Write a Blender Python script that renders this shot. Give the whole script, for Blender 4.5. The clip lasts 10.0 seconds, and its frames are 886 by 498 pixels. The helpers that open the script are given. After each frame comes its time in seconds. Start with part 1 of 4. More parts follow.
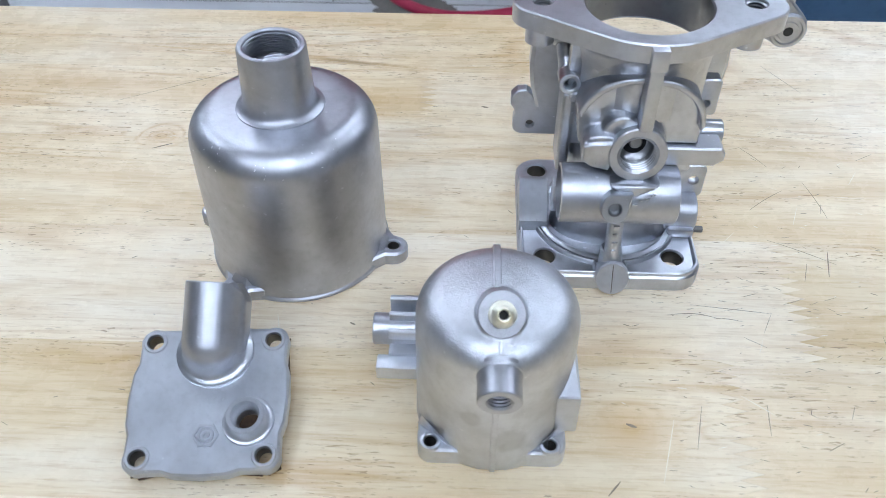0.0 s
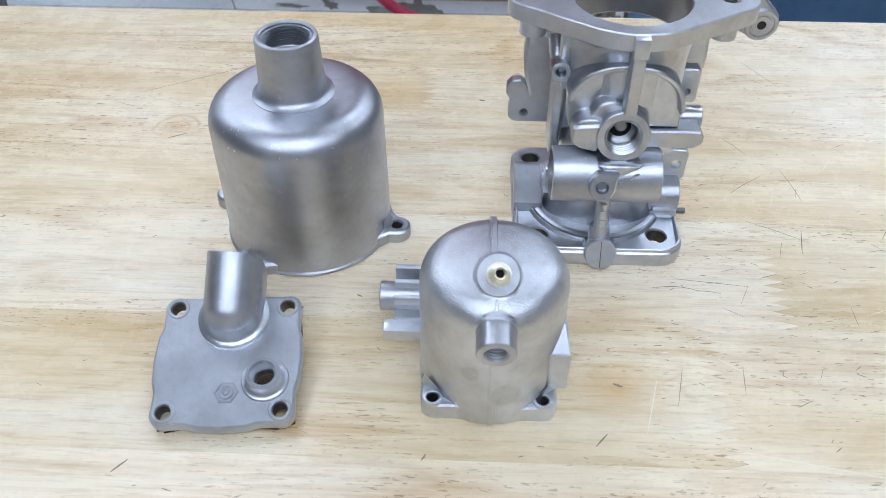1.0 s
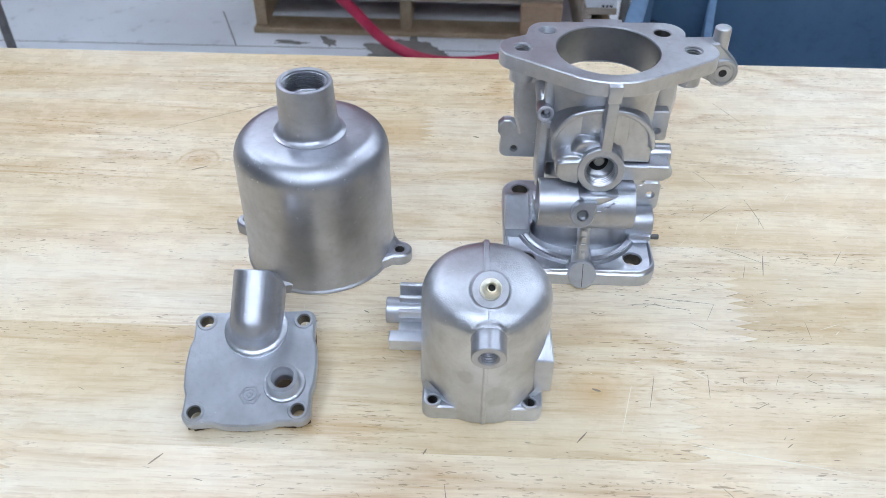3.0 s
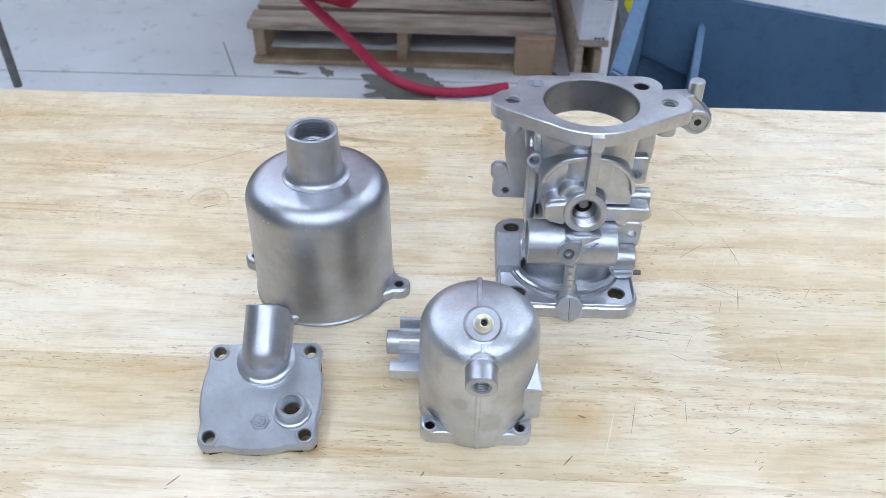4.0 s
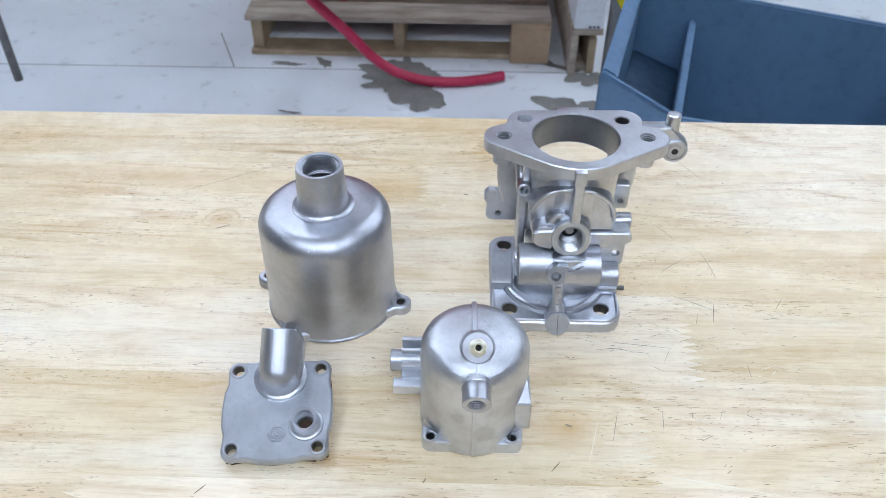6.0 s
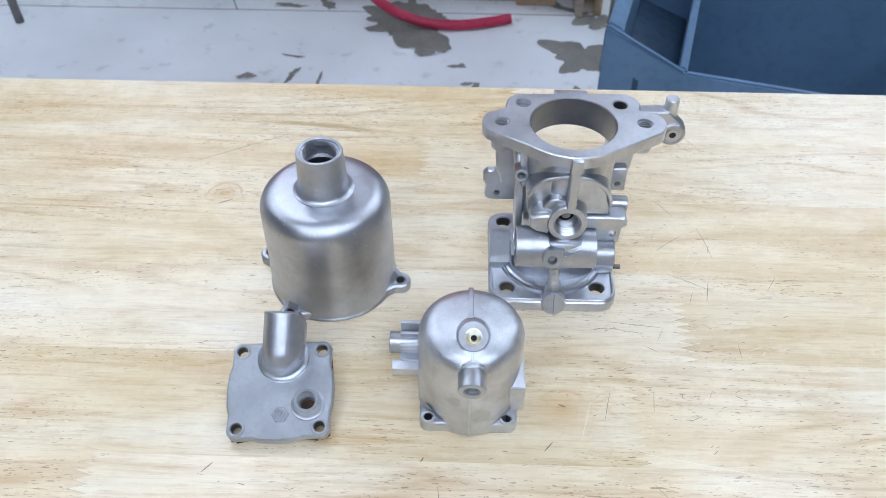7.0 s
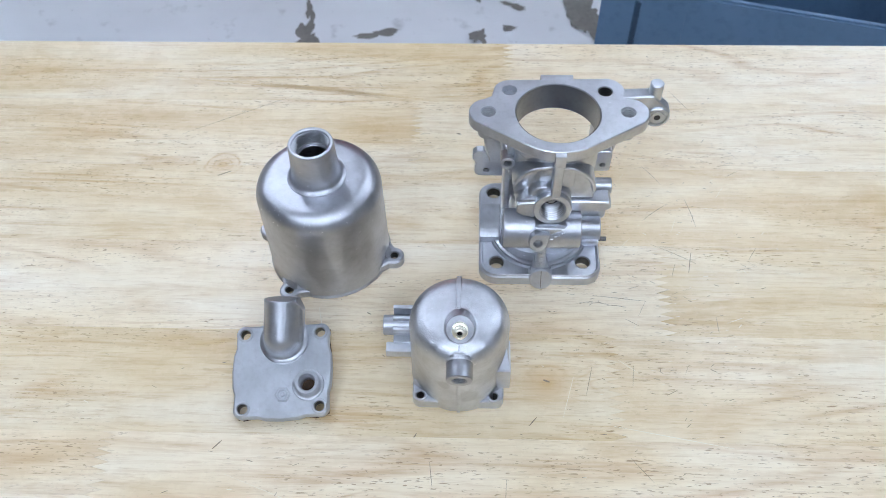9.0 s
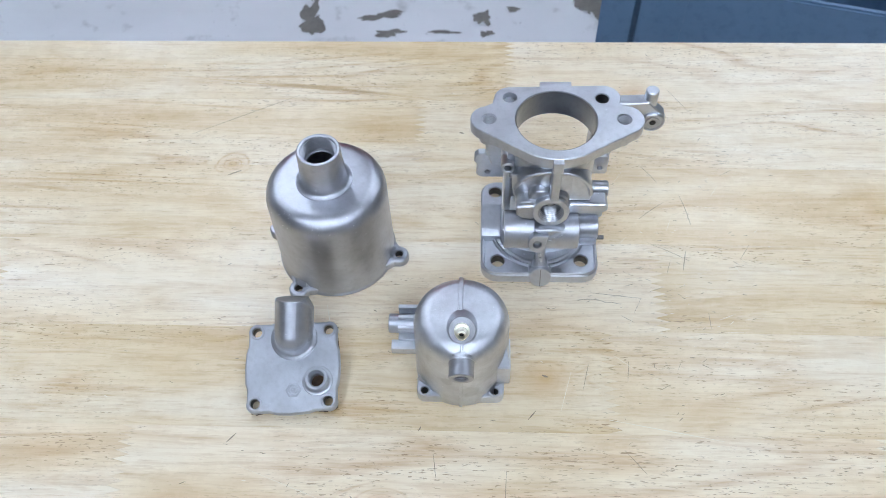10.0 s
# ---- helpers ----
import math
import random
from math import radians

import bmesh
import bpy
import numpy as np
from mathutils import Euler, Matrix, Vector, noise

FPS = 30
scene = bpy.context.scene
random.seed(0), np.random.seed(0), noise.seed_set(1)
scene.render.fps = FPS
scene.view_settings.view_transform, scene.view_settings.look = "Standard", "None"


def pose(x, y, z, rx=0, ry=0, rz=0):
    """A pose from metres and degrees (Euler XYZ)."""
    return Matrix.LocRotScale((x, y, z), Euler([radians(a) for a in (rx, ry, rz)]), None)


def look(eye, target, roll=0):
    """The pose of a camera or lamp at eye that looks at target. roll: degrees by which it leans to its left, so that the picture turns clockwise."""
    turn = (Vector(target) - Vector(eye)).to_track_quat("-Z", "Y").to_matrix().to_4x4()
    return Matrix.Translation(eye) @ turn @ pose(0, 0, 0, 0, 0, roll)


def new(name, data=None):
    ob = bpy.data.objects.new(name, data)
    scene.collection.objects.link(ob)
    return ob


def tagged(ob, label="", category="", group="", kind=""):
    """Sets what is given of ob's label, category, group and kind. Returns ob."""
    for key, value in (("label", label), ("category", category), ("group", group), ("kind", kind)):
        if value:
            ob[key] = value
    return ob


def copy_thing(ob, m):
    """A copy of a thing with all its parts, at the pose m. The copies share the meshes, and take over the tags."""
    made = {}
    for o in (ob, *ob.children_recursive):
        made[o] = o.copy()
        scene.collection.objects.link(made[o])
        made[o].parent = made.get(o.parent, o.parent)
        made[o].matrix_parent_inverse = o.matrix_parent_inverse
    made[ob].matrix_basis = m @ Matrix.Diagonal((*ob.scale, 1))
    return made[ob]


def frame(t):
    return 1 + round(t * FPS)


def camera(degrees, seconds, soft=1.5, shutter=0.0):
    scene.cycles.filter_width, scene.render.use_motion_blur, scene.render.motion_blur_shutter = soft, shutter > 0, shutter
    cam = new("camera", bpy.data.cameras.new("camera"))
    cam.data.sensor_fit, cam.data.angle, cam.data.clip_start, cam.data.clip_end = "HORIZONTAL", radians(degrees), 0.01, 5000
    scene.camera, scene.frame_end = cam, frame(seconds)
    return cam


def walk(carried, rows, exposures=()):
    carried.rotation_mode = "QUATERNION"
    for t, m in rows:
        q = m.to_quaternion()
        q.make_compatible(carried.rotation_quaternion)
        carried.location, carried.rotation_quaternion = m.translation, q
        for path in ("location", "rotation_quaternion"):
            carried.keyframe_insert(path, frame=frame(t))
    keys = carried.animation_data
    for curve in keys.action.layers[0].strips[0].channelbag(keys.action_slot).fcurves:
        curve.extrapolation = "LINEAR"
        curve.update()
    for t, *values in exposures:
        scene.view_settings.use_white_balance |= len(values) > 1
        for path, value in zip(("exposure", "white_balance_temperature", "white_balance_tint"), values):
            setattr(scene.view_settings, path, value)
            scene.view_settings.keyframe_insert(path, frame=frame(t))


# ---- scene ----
cam = camera(56.5, 10.0, 0.78)
PATH = [
    (0, (0.016, 0.027, 1.173), (-0.049, 1.470, -0.211), -0.2),
    (0.5, (0.016, 0.011, 1.176), (-0.046, 1.461, -0.2), -0.3),
    (1, (0.015, -0.004, 1.181), (-0.04, 1.457, -0.185), 0.1),
    (1.5, (0.016, -0.017, 1.184), (-0.034, 1.455, -0.17), 0.5),
    (2, (0.015, -0.026, 1.191), (-0.031, 1.456, -0.151), 0.6),
    (3.5, (0.014, -0.052, 1.22), (-0.025, 1.481, -0.063), 0.7),
    (4, (0.014, -0.063, 1.234), (-0.019, 1.49, -0.026), 0.9),
    (4.5, (0.016, -0.071, 1.245), (-0.015, 1.492, -0.002), 0.7),
    (5, (0.014, -0.079, 1.257), (-0.015, 1.489, 0.016), 0.5),
    (6.5, (0.016, -0.074, 1.292), (-0.014, 1.399, -0.06), 0.3),
    (7, (0.019, -0.065, 1.306), (-0.022, 1.352, -0.105), 0.2),
    (7.5, (0.022, -0.057, 1.318), (-0.023, 1.297, -0.153), -0.1),
    (8, (0.025, -0.049, 1.333), (-0.024, 1.248, -0.189), -0.7),
    (8.5, (0.03, -0.041, 1.347), (-0.031, 1.212, -0.211), -1.4),
    (9, (0.031, -0.035, 1.36), (-0.03, 1.181, -0.226), -1.5),
    (9.5, (0.028, -0.033, 1.376), (-0.038, 1.15, -0.236), -1.8),
    (10, (0.033, -0.034, 1.387), (-0.04, 1.133, -0.236), -2.2),
]
cam.data.dof.use_dof = True
cam.data.dof.focus_distance = 0.43
cam.data.dof.aperture_fstop = 23.0
walk(cam, [(t, look(eye, target, roll)) for t, eye, target, roll in PATH], [(0, 0.03), (3.0, 0.06), (4.5, 0.12), (6.5, 0.12), (8.0, 0.0), (10, -0.06)])

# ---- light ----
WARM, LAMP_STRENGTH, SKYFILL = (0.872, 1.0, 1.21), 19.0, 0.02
scene.view_settings.exposure = 0.0
world = bpy.data.worlds.new("world")
scene.world = world
world.use_nodes = True
world.node_tree.nodes["Background"].inputs["Color"].default_value = (0.75, 0.85, 1.0, 1)
world.node_tree.nodes["Background"].inputs["Strength"].default_value = SKYFILL

# ---- helpers for building ----
UP = Vector((0, 0, 1))


def part(name, bm, material, parent=None, label="", smooth=True, angle=35):
    me = bpy.data.meshes.new(name)
    bmesh.ops.recalc_face_normals(bm, faces=bm.faces)
    bm.to_mesh(me)
    bm.free()
    me.materials.append(material)
    if smooth:
        me.polygons.foreach_set("use_smooth", [True] * len(me.polygons))
        me.set_sharp_from_angle(angle=radians(angle))
    ob = new(name, me)
    if parent:
        ob.parent = parent
    if label:
        ob["label"] = label
    return ob


def thing(name, m, label, category, group="", kind=""):
    ob = new(name)
    ob.empty_display_size = 0.02
    ob.matrix_world = m
    return tagged(ob, label, category, group, kind)


def lathe(profile, m=None, n=48, closed=False, bm=None):
    """Turns (radius, height) pairs about z, then moves by m."""
    bm = bm or bmesh.new()
    rings = []
    for r, z in profile:
        if r < 1e-6:
            rings.append([bm.verts.new((0, 0, z))])
        else:
            rings.append([bm.verts.new((r * math.cos(a), r * math.sin(a), z)) for a in (2 * math.pi * k / n for k in range(n))])
    pairs = list(zip(rings, rings[1:])) + ([(rings[-1], rings[0])] if closed else [])
    for a, b in pairs:
        for k in range(n):
            j = (k + 1) % n
            f = [a[k % len(a)], a[j % len(a)], b[j % len(b)], b[k % len(b)]]
            f = list(dict.fromkeys(f))
            if len(f) > 2:
                bm.faces.new(f)
    if m is not None:
        bmesh.ops.transform(bm, matrix=m, verts=[v for ring in rings for v in ring])
    return bm


def along(p, d, spin=0):
    """A pose whose z axis runs along d from p."""
    return Matrix.Translation(p) @ Vector(d).to_track_quat("Z", "Y").to_matrix().to_4x4() @ pose(0, 0, 0, 0, 0, spin)


def arc(cx, cy, r, a0, a1, n):
    return [(cx + r * math.cos(radians(a0 + (a1 - a0) * k / n)), cy + r * math.sin(radians(a0 + (a1 - a0) * k / n))) for k in range(n + 1)]


def hull(points):
    pts = sorted(set((round(x, 6), round(y, 6)) for x, y in points))

    def half(seq):
        out = []
        for p in seq:
            while len(out) > 1 and (out[-1][0] - out[-2][0]) * (p[1] - out[-2][1]) - (out[-1][1] - out[-2][1]) * (p[0] - out[-2][0]) <= 0:
                out.pop()
            out.append(p)
        return out
    a, b = half(pts), half(pts[::-1])
    return a[:-1] + b[:-1]


def rounded(x0, y0, x1, y1, r, n=6):
    return arc(x1 - r, y1 - r, r, 0, 90, n) + arc(x0 + r, y1 - r, r, 90, 180, n) + arc(x0 + r, y0 + r, r, 180, 270, n) + arc(x1 - r, y0 + r, r, 270, 360, n)


def area2(loop):
    return sum(a[0] * b[1] - b[0] * a[1] for a, b in zip(loop, loop[1:] + loop[:1]))


def inset(loop, d):
    """Moves each point of a loop (counterclockwise) inwards by d."""
    out = []
    n = len(loop)
    for k in range(n):
        a, b, c = Vector(loop[k - 1]), Vector(loop[k]), Vector(loop[(k + 1) % n])
        e, f = (b - a), (c - b)
        nrm = Vector((-e.y, e.x)).normalized() + Vector((-f.y, f.x)).normalized()
        nrm = nrm.normalized() if nrm.length > 1e-9 else Vector((0, 0))
        out.append((b.x + nrm.x * d, b.y + nrm.y * d))
    return out


def within(p, loop):
    x, y, odd = p[0], p[1], False
    for a, b in zip(loop, loop[1:] + loop[:1]):
        if (a[1] > y) != (b[1] > y) and x < (b[0] - a[0]) * (y - a[1]) / (b[1] - a[1]) + a[0]:
            odd = not odd
    return odd


def plate(outline, holes, z0, z1, chamfer=0.0006, m=None, bm=None, hole_n=20):
    """A flat piece of a given outline with round holes (x, y, r) through it, its upper edges chamfered."""
    from mathutils.geometry import delaunay_2d_cdt
    fresh = bm is None
    bm = bm or bmesh.new()
    outer = [p for k, p in enumerate(outline) if (Vector(p) - Vector(outline[k - 1])).length > 1e-6]
    if area2(outer) < 0:
        outer = outer[::-1]
    rings = [[(x + r * math.cos(2 * math.pi * k / hole_n), y + r * math.sin(2 * math.pi * k / hole_n)) for k in range(hole_n)] for x, y, r in holes]

    def sheet(loops, z, flip):
        co, edges = [], []
        for loop in loops:
            s = len(co)
            co += [Vector(p) for p in loop]
            edges += [(s + k, s + (k + 1) % len(loop)) for k in range(len(loop))]
        vs, _, fs, ids, _, _ = delaunay_2d_cdt(co, edges, [], 0, 1e-7)
        made = [bm.verts.new((v.x, v.y, z)) for v in vs]
        for f in fs:
            c = sum((vs[i] for i in f), Vector((0, 0))) / len(f)
            if within(c, loops[0]) and not any(within(c, h) for h in loops[1:]):
                bm.faces.new([made[i] for i in (f[::-1] if flip else f)])
        back = {}
        for k, origin in enumerate(ids):
            for o in origin:
                back[o] = made[k]
        out, s = [], 0
        for loop in loops:
            out.append([back[s + k] for k in range(len(loop))])
            s += len(loop)
        return out

    c = chamfer
    top = sheet([inset(outer, c)] + [[(x + (r + c * 0.7) * math.cos(2 * math.pi * k / hole_n), y + (r + c * 0.7) * math.sin(2 * math.pi * k / hole_n)) for k in range(hole_n)] for x, y, r in holes], z1, False)
    bottom = sheet([outer] + rings, z0, True)
    mid = [[bm.verts.new((x, y, z1 - c)) for x, y in loop] for loop in [outer] + rings]
    start = {v for loop in top + bottom + mid for v in loop}
    for a, b in list(zip(bottom, mid)) + list(zip(mid, top)):
        n = len(a)
        for k in range(n):
            j = (k + 1) % n
            try:
                bm.faces.new((a[k], a[j], b[j], b[k]))
            except ValueError:
                pass
    if m is not None:
        bmesh.ops.transform(bm, matrix=m, verts=bm.verts[:] if fresh else list(start))
    return bm


def band(loop, w, z0, z1):
    """A low raised rim of width w along the inside of a closed loop, with softened upper edges."""
    bm = bmesh.new()
    if area2(loop) < 0:
        loop = loop[::-1]
    c = w * 0.28
    rings = [[bm.verts.new((x, y, h)) for x, y in inset(loop, d)] for d, h in ((0.0, z0), (0.0, z1 - c), (c, z1), (w - c, z1), (w, z1 - c), (w * 1.5, z0))]
    for a, b in zip(rings, rings[1:]):
        for k in range(len(loop)):
            j = (k + 1) % len(loop)
            bm.faces.new((a[k], a[j], b[j], b[k]))
    return bm


def box(x0, y0, z0, x1, y1, z1, bevel=0.0, m=None, segments=2):
    bm = bmesh.new()
    bmesh.ops.create_cube(bm, size=1, matrix=Matrix.Translation(((x0 + x1) / 2, (y0 + y1) / 2, (z0 + z1) / 2)) @ Matrix.Diagonal((x1 - x0, y1 - y0, z1 - z0, 1)))
    if bevel:
        bmesh.ops.bevel(bm, geom=bm.edges[:], offset=bevel, segments=segments, profile=0.5, affect="EDGES", clamp_overlap=True)
    if m is not None:
        bmesh.ops.transform(bm, matrix=m, verts=bm.verts)
    return bm


def rod(p0, p1, r0, r1=None, round_end=0.0, n=32):
    """A solid round bar between two places."""
    p0, p1 = Vector(p0), Vector(p1)
    d, r1 = p1 - p0, r0 if r1 is None else r1
    length, e = d.length, round_end
    prof = [(0, 0), (r0 - e, 0), (r0, e), (r1, length - e), (r1 - e, length), (0, length)] if e else [(0, 0), (r0, 0), (r1, length), (0, length)]
    return lathe(prof, along(p0, d), n)


def cup(p, d, r, hole, depth, length, threads=0, rim=0.0004, flare=0.0, n=40, bottom=True):
    """A round boss whose open mouth stands at p and faces d: a bore with ring-cut threads, and a body that runs back."""
    prof = [(0.0, -depth)] if bottom else []
    prof.append((hole, -depth))
    if threads:
        for k in range(threads):
            a = -depth * (1 - k / threads)
            step = depth / threads
            prof += [(hole, a + 0.15 * step), (hole * 0.90, a + 0.5 * step), (hole, a + 0.85 * step)]
    prof += [(hole, -rim), (hole + rim, 0), (r - rim, 0), (r, -rim), (r, -length * 0.6), (r + flare * 0.35, -length * 0.85), (r + flare, -length), (0, -length)]
    return lathe(prof, along(p, d), n)


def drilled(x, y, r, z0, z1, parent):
    """A rough liner for a drilled hole, coloured dark for the shade inside."""
    return part("hole_shade", lathe([(r, z0), (r, z1)], pose(x, y, 0), 24), STEEL, parent, "drilled hole coloured dark for its shade")


def joined(*parts):
    """Several closed bodies in one mesh."""
    bm = bmesh.new()
    for b in parts:
        me = bpy.data.meshes.new("piece")
        bmesh.ops.recalc_face_normals(b, faces=b.faces)
        b.to_mesh(me)
        b.free()
        bm.from_mesh(me)
        bpy.data.meshes.remove(me)
    return bm


def cast(ob, voxel=0.0006, rounds=6):
    """Melts the overlapping bodies of a part into one casting with soft fillets."""
    r = ob.modifiers.new("melt", "REMESH")
    r.mode, r.voxel_size, r.use_smooth_shade = "VOXEL", voxel, True
    s = ob.modifiers.new("soften", "SMOOTH")
    s.factor, s.iterations = 0.5, rounds
    return ob


# ---- materials ----
def material(name):
    mat = bpy.data.materials.new(name)
    mat.use_nodes = True
    nt = mat.node_tree
    return mat, nt, nt.nodes["Principled BSDF"]


def node(nt, kind, **values):
    nd = nt.nodes.new(kind)
    for k, v in values.items():
        if k in nd.inputs:
            nd.inputs[k].default_value = v
    return nd


def noise_node(nt, coords, scale, detail=4.0, rough=0.55, stretch=(1, 1, 1), shift=None, distortion=0.0):
    mp = nt.nodes.new("ShaderNodeMapping")
    mp.inputs["Scale"].default_value = stretch
    nt.links.new(coords, mp.inputs["Vector"])
    if shift is not None:
        nt.links.new(shift, mp.inputs["Location"])
    nz = nt.nodes.new("ShaderNodeTexNoise")
    nz.inputs["Scale"].default_value, nz.inputs["Detail"].default_value, nz.inputs["Roughness"].default_value = scale, detail, rough
    nz.inputs["Distortion"].default_value = distortion
    nt.links.new(mp.outputs["Vector"], nz.inputs["Vector"])
    return nz.outputs["Fac"]


def ramp(nt, fac, stops):
    rp = nt.nodes.new("ShaderNodeValToRGB")
    els = rp.color_ramp.elements
    while len(els) < len(stops):
        els.new(0.5)
    for e, (p, c) in zip(els, stops):
        e.position = p
        e.color = (*c, 1) if len(c) == 3 else c
    nt.links.new(fac, rp.inputs["Fac"])
    return rp.outputs["Color"]


def mixed(nt, fac, a, b, mode="MIX"):
    mx = nt.nodes.new("ShaderNodeMix")
    mx.data_type, mx.blend_type = "RGBA", mode
    for v, s in ((fac, 0), (a, 6), (b, 7)):
        if isinstance(v, (int, float)):
            mx.inputs[s].default_value = v
        elif isinstance(v, tuple):
            mx.inputs[s].default_value = (*v, 1)
        else:
            nt.links.new(v, mx.inputs[s])
    return mx.outputs[2]


def bump(nt, bsdf, height, strength, distance):
    b = nt.nodes.new("ShaderNodeBump")
    b.inputs["Strength"].default_value, b.inputs["Distance"].default_value = strength, distance
    nt.links.new(height, b.inputs["Height"])
    nt.links.new(b.outputs["Normal"], bsdf.inputs["Normal"])


def ranged(nt, fac, lo, hi, a=0.3, b=0.7):
    r = nt.nodes.new("ShaderNodeMapRange")
    for k, v in zip(("From Min", "From Max", "To Min", "To Max"), (a, b, lo, hi)):
        r.inputs[k].default_value = v
    nt.links.new(fac, r.inputs["Value"])
    return r.outputs["Result"]


def metal(name, tone, rough, grain, relief, spread=0.12, grainy=700, ripple=0.5, depth=0.00025, stains=()):
    """Bare metal: broad stains, fine mottling, a grainy skin over a slightly uneven surface, and small bright nicks."""
    mat, nt, bsdf = material(name)
    co = nt.nodes.new("ShaderNodeTexCoord").outputs["Object"]
    big, mid, fine = noise_node(nt, co, 45, 4, 0.6), noise_node(nt, co, 260, 4), noise_node(nt, co, grainy, 3, 0.6)
    wave = noise_node(nt, co, 110, 3, 0.5)
    dark = tuple(c * (1 - spread * 1.8) for c in tone)
    light = tuple(min(1, c * (1 + spread)) for c in tone)
    col = mixed(nt, ranged(nt, big, 0, 1, 0.35, 0.65), dark, light)
    col = mixed(nt, ranged(nt, mid, 0, 0.36, 0.5, 0.8), col, tuple(c * 0.68 for c in tone))
    speck = noise_node(nt, co, 240, 2, 0.5, (1, 1, 1.8))
    col = mixed(nt, ranged(nt, speck, 0, 0.5, 0.72, 0.78), col, tuple(min(1, c * 1.5) for c in tone))
    pit = noise_node(nt, co, 330, 2, 0.5, (1.3, 1, 1))
    col = mixed(nt, ranged(nt, pit, 0, 0.30, 0.76, 0.82), col, tuple(c * 0.35 for c in tone))
    for x, y, z, r in stains:
        far = nt.nodes.new("ShaderNodeVectorMath")
        far.operation = "DISTANCE"
        nt.links.new(co, far.inputs[0])
        far.inputs[1].default_value = (x, y, z)
        edge = nt.nodes.new("ShaderNodeMath")
        edge.operation = "MULTIPLY_ADD"
        edge.inputs[1].default_value = r * 0.7
        nt.links.new(big, edge.inputs[0])
        nt.links.new(far.outputs["Value"], edge.inputs[2])
        col = mixed(nt, ranged(nt, edge.outputs[0], 0.34, 0, r * 1.10, r * 1.40), col, tuple(c * 0.55 for c in tone))
    nt.links.new(col, bsdf.inputs["Base Color"])
    bsdf.inputs["Metallic"].default_value = 1.0
    both = nt.nodes.new("ShaderNodeMath")
    both.operation = "MULTIPLY_ADD"
    both.inputs[1].default_value = 0.5
    nt.links.new(mid, both.inputs[0])
    nt.links.new(big, both.inputs[2])
    nt.links.new(ranged(nt, both.outputs[0], rough - grain, rough + grain, 0.5, 1.0), bsdf.inputs["Roughness"])
    soft = nt.nodes.new("ShaderNodeBump")
    soft.inputs["Strength"].default_value, soft.inputs["Distance"].default_value = ripple, 0.0009
    nt.links.new(wave, soft.inputs["Height"])
    skin = nt.nodes.new("ShaderNodeBump")
    skin.inputs["Strength"].default_value, skin.inputs["Distance"].default_value = relief, depth
    nt.links.new(fine, skin.inputs["Height"])
    nt.links.new(soft.outputs["Normal"], skin.inputs["Normal"])
    nt.links.new(skin.outputs["Normal"], bsdf.inputs["Normal"])
    return mat


CAST = metal("cast_aluminium", (0.585, 0.605, 0.65), 0.35, 0.04, 0.35, 0.08, 700, 0.08)
SMOOTH = metal("spun_aluminium", (0.50, 0.515, 0.56), 0.41, 0.04, 0.25, 0.08, 700, 0.10)
ROUGHCAST = metal("rough_cast_aluminium", (0.625, 0.645, 0.69), 0.39, 0.04, 0.85, 0.09, 1300, 0.12, 0.00024, ((0.006, -0.0285, 0.019, 0.0075), (-0.0085, -0.0275, 0.031, 0.0042)))
SATIN = metal("satin_cast_aluminium", (0.635, 0.66, 0.71), 0.40, 0.05, 0.3, 0.07, 700, 0.15)
MILLED = metal("milled_aluminium", (0.61, 0.625, 0.665), 0.42, 0.04, 0.25, 0.06, 1200, 0.1)
TURNED = metal("turned_aluminium_face", (0.43, 0.44, 0.475), 0.50, 0.05, 0.7, 0.10, 1300, 0.1)
# Machined tone, darkened further to paint in the shade inside recesses.
BORED = metal("bored_aluminium_shaded", (0.33, 0.345, 0.37), 0.38, 0.03, 0.1, 0.06)
THREAD = metal("cut_thread", (0.40, 0.41, 0.43), 0.36, 0.05, 0.05, 0.05)
BRASS = metal("brass", (0.95, 0.92, 0.78), 0.42, 0.05, 0.05, 0.05)
BRIGHT = metal("scratched_bright_aluminium", (0.86, 0.88, 0.90), 0.5, 0.05, 0.2, 0.03)
# Also lines drilled holes and backs the bracket hole, as painted shade.
STEEL = metal("dull_steel_and_hole_shade", (0.20, 0.195, 0.19), 0.5, 0.1, 0.2)


def plain(name, a, b, rough, scale=30, relief=0.2, distance=0.001, coat=0.0, stretch=(1, 1, 1)):
    mat, nt, bsdf = material(name)
    co = nt.nodes.new("ShaderNodeTexCoord").outputs["Object"]
    n1, n2 = noise_node(nt, co, scale, 5, 0.6, stretch), noise_node(nt, co, scale * 9, 3, 0.6, stretch)
    col = mixed(nt, ranged(nt, n1, 0, 1), a, b)
    col = mixed(nt, ranged(nt, n2, 0, 0.35, 0.5, 0.75), col, tuple(c * 0.6 for c in a))
    nt.links.new(col, bsdf.inputs["Base Color"])
    nt.links.new(ranged(nt, n2, rough - 0.07, rough + 0.07), bsdf.inputs["Roughness"])
    bsdf.inputs["Coat Weight"].default_value = coat
    bump(nt, bsdf, n2, relief, distance)
    return mat


KNOTS = ((0.081, 0.213, 0.030), (-0.158, 0.397, 0.017), (0.165, 0.480, 0.022), (-0.02, 0.128, 0.020))


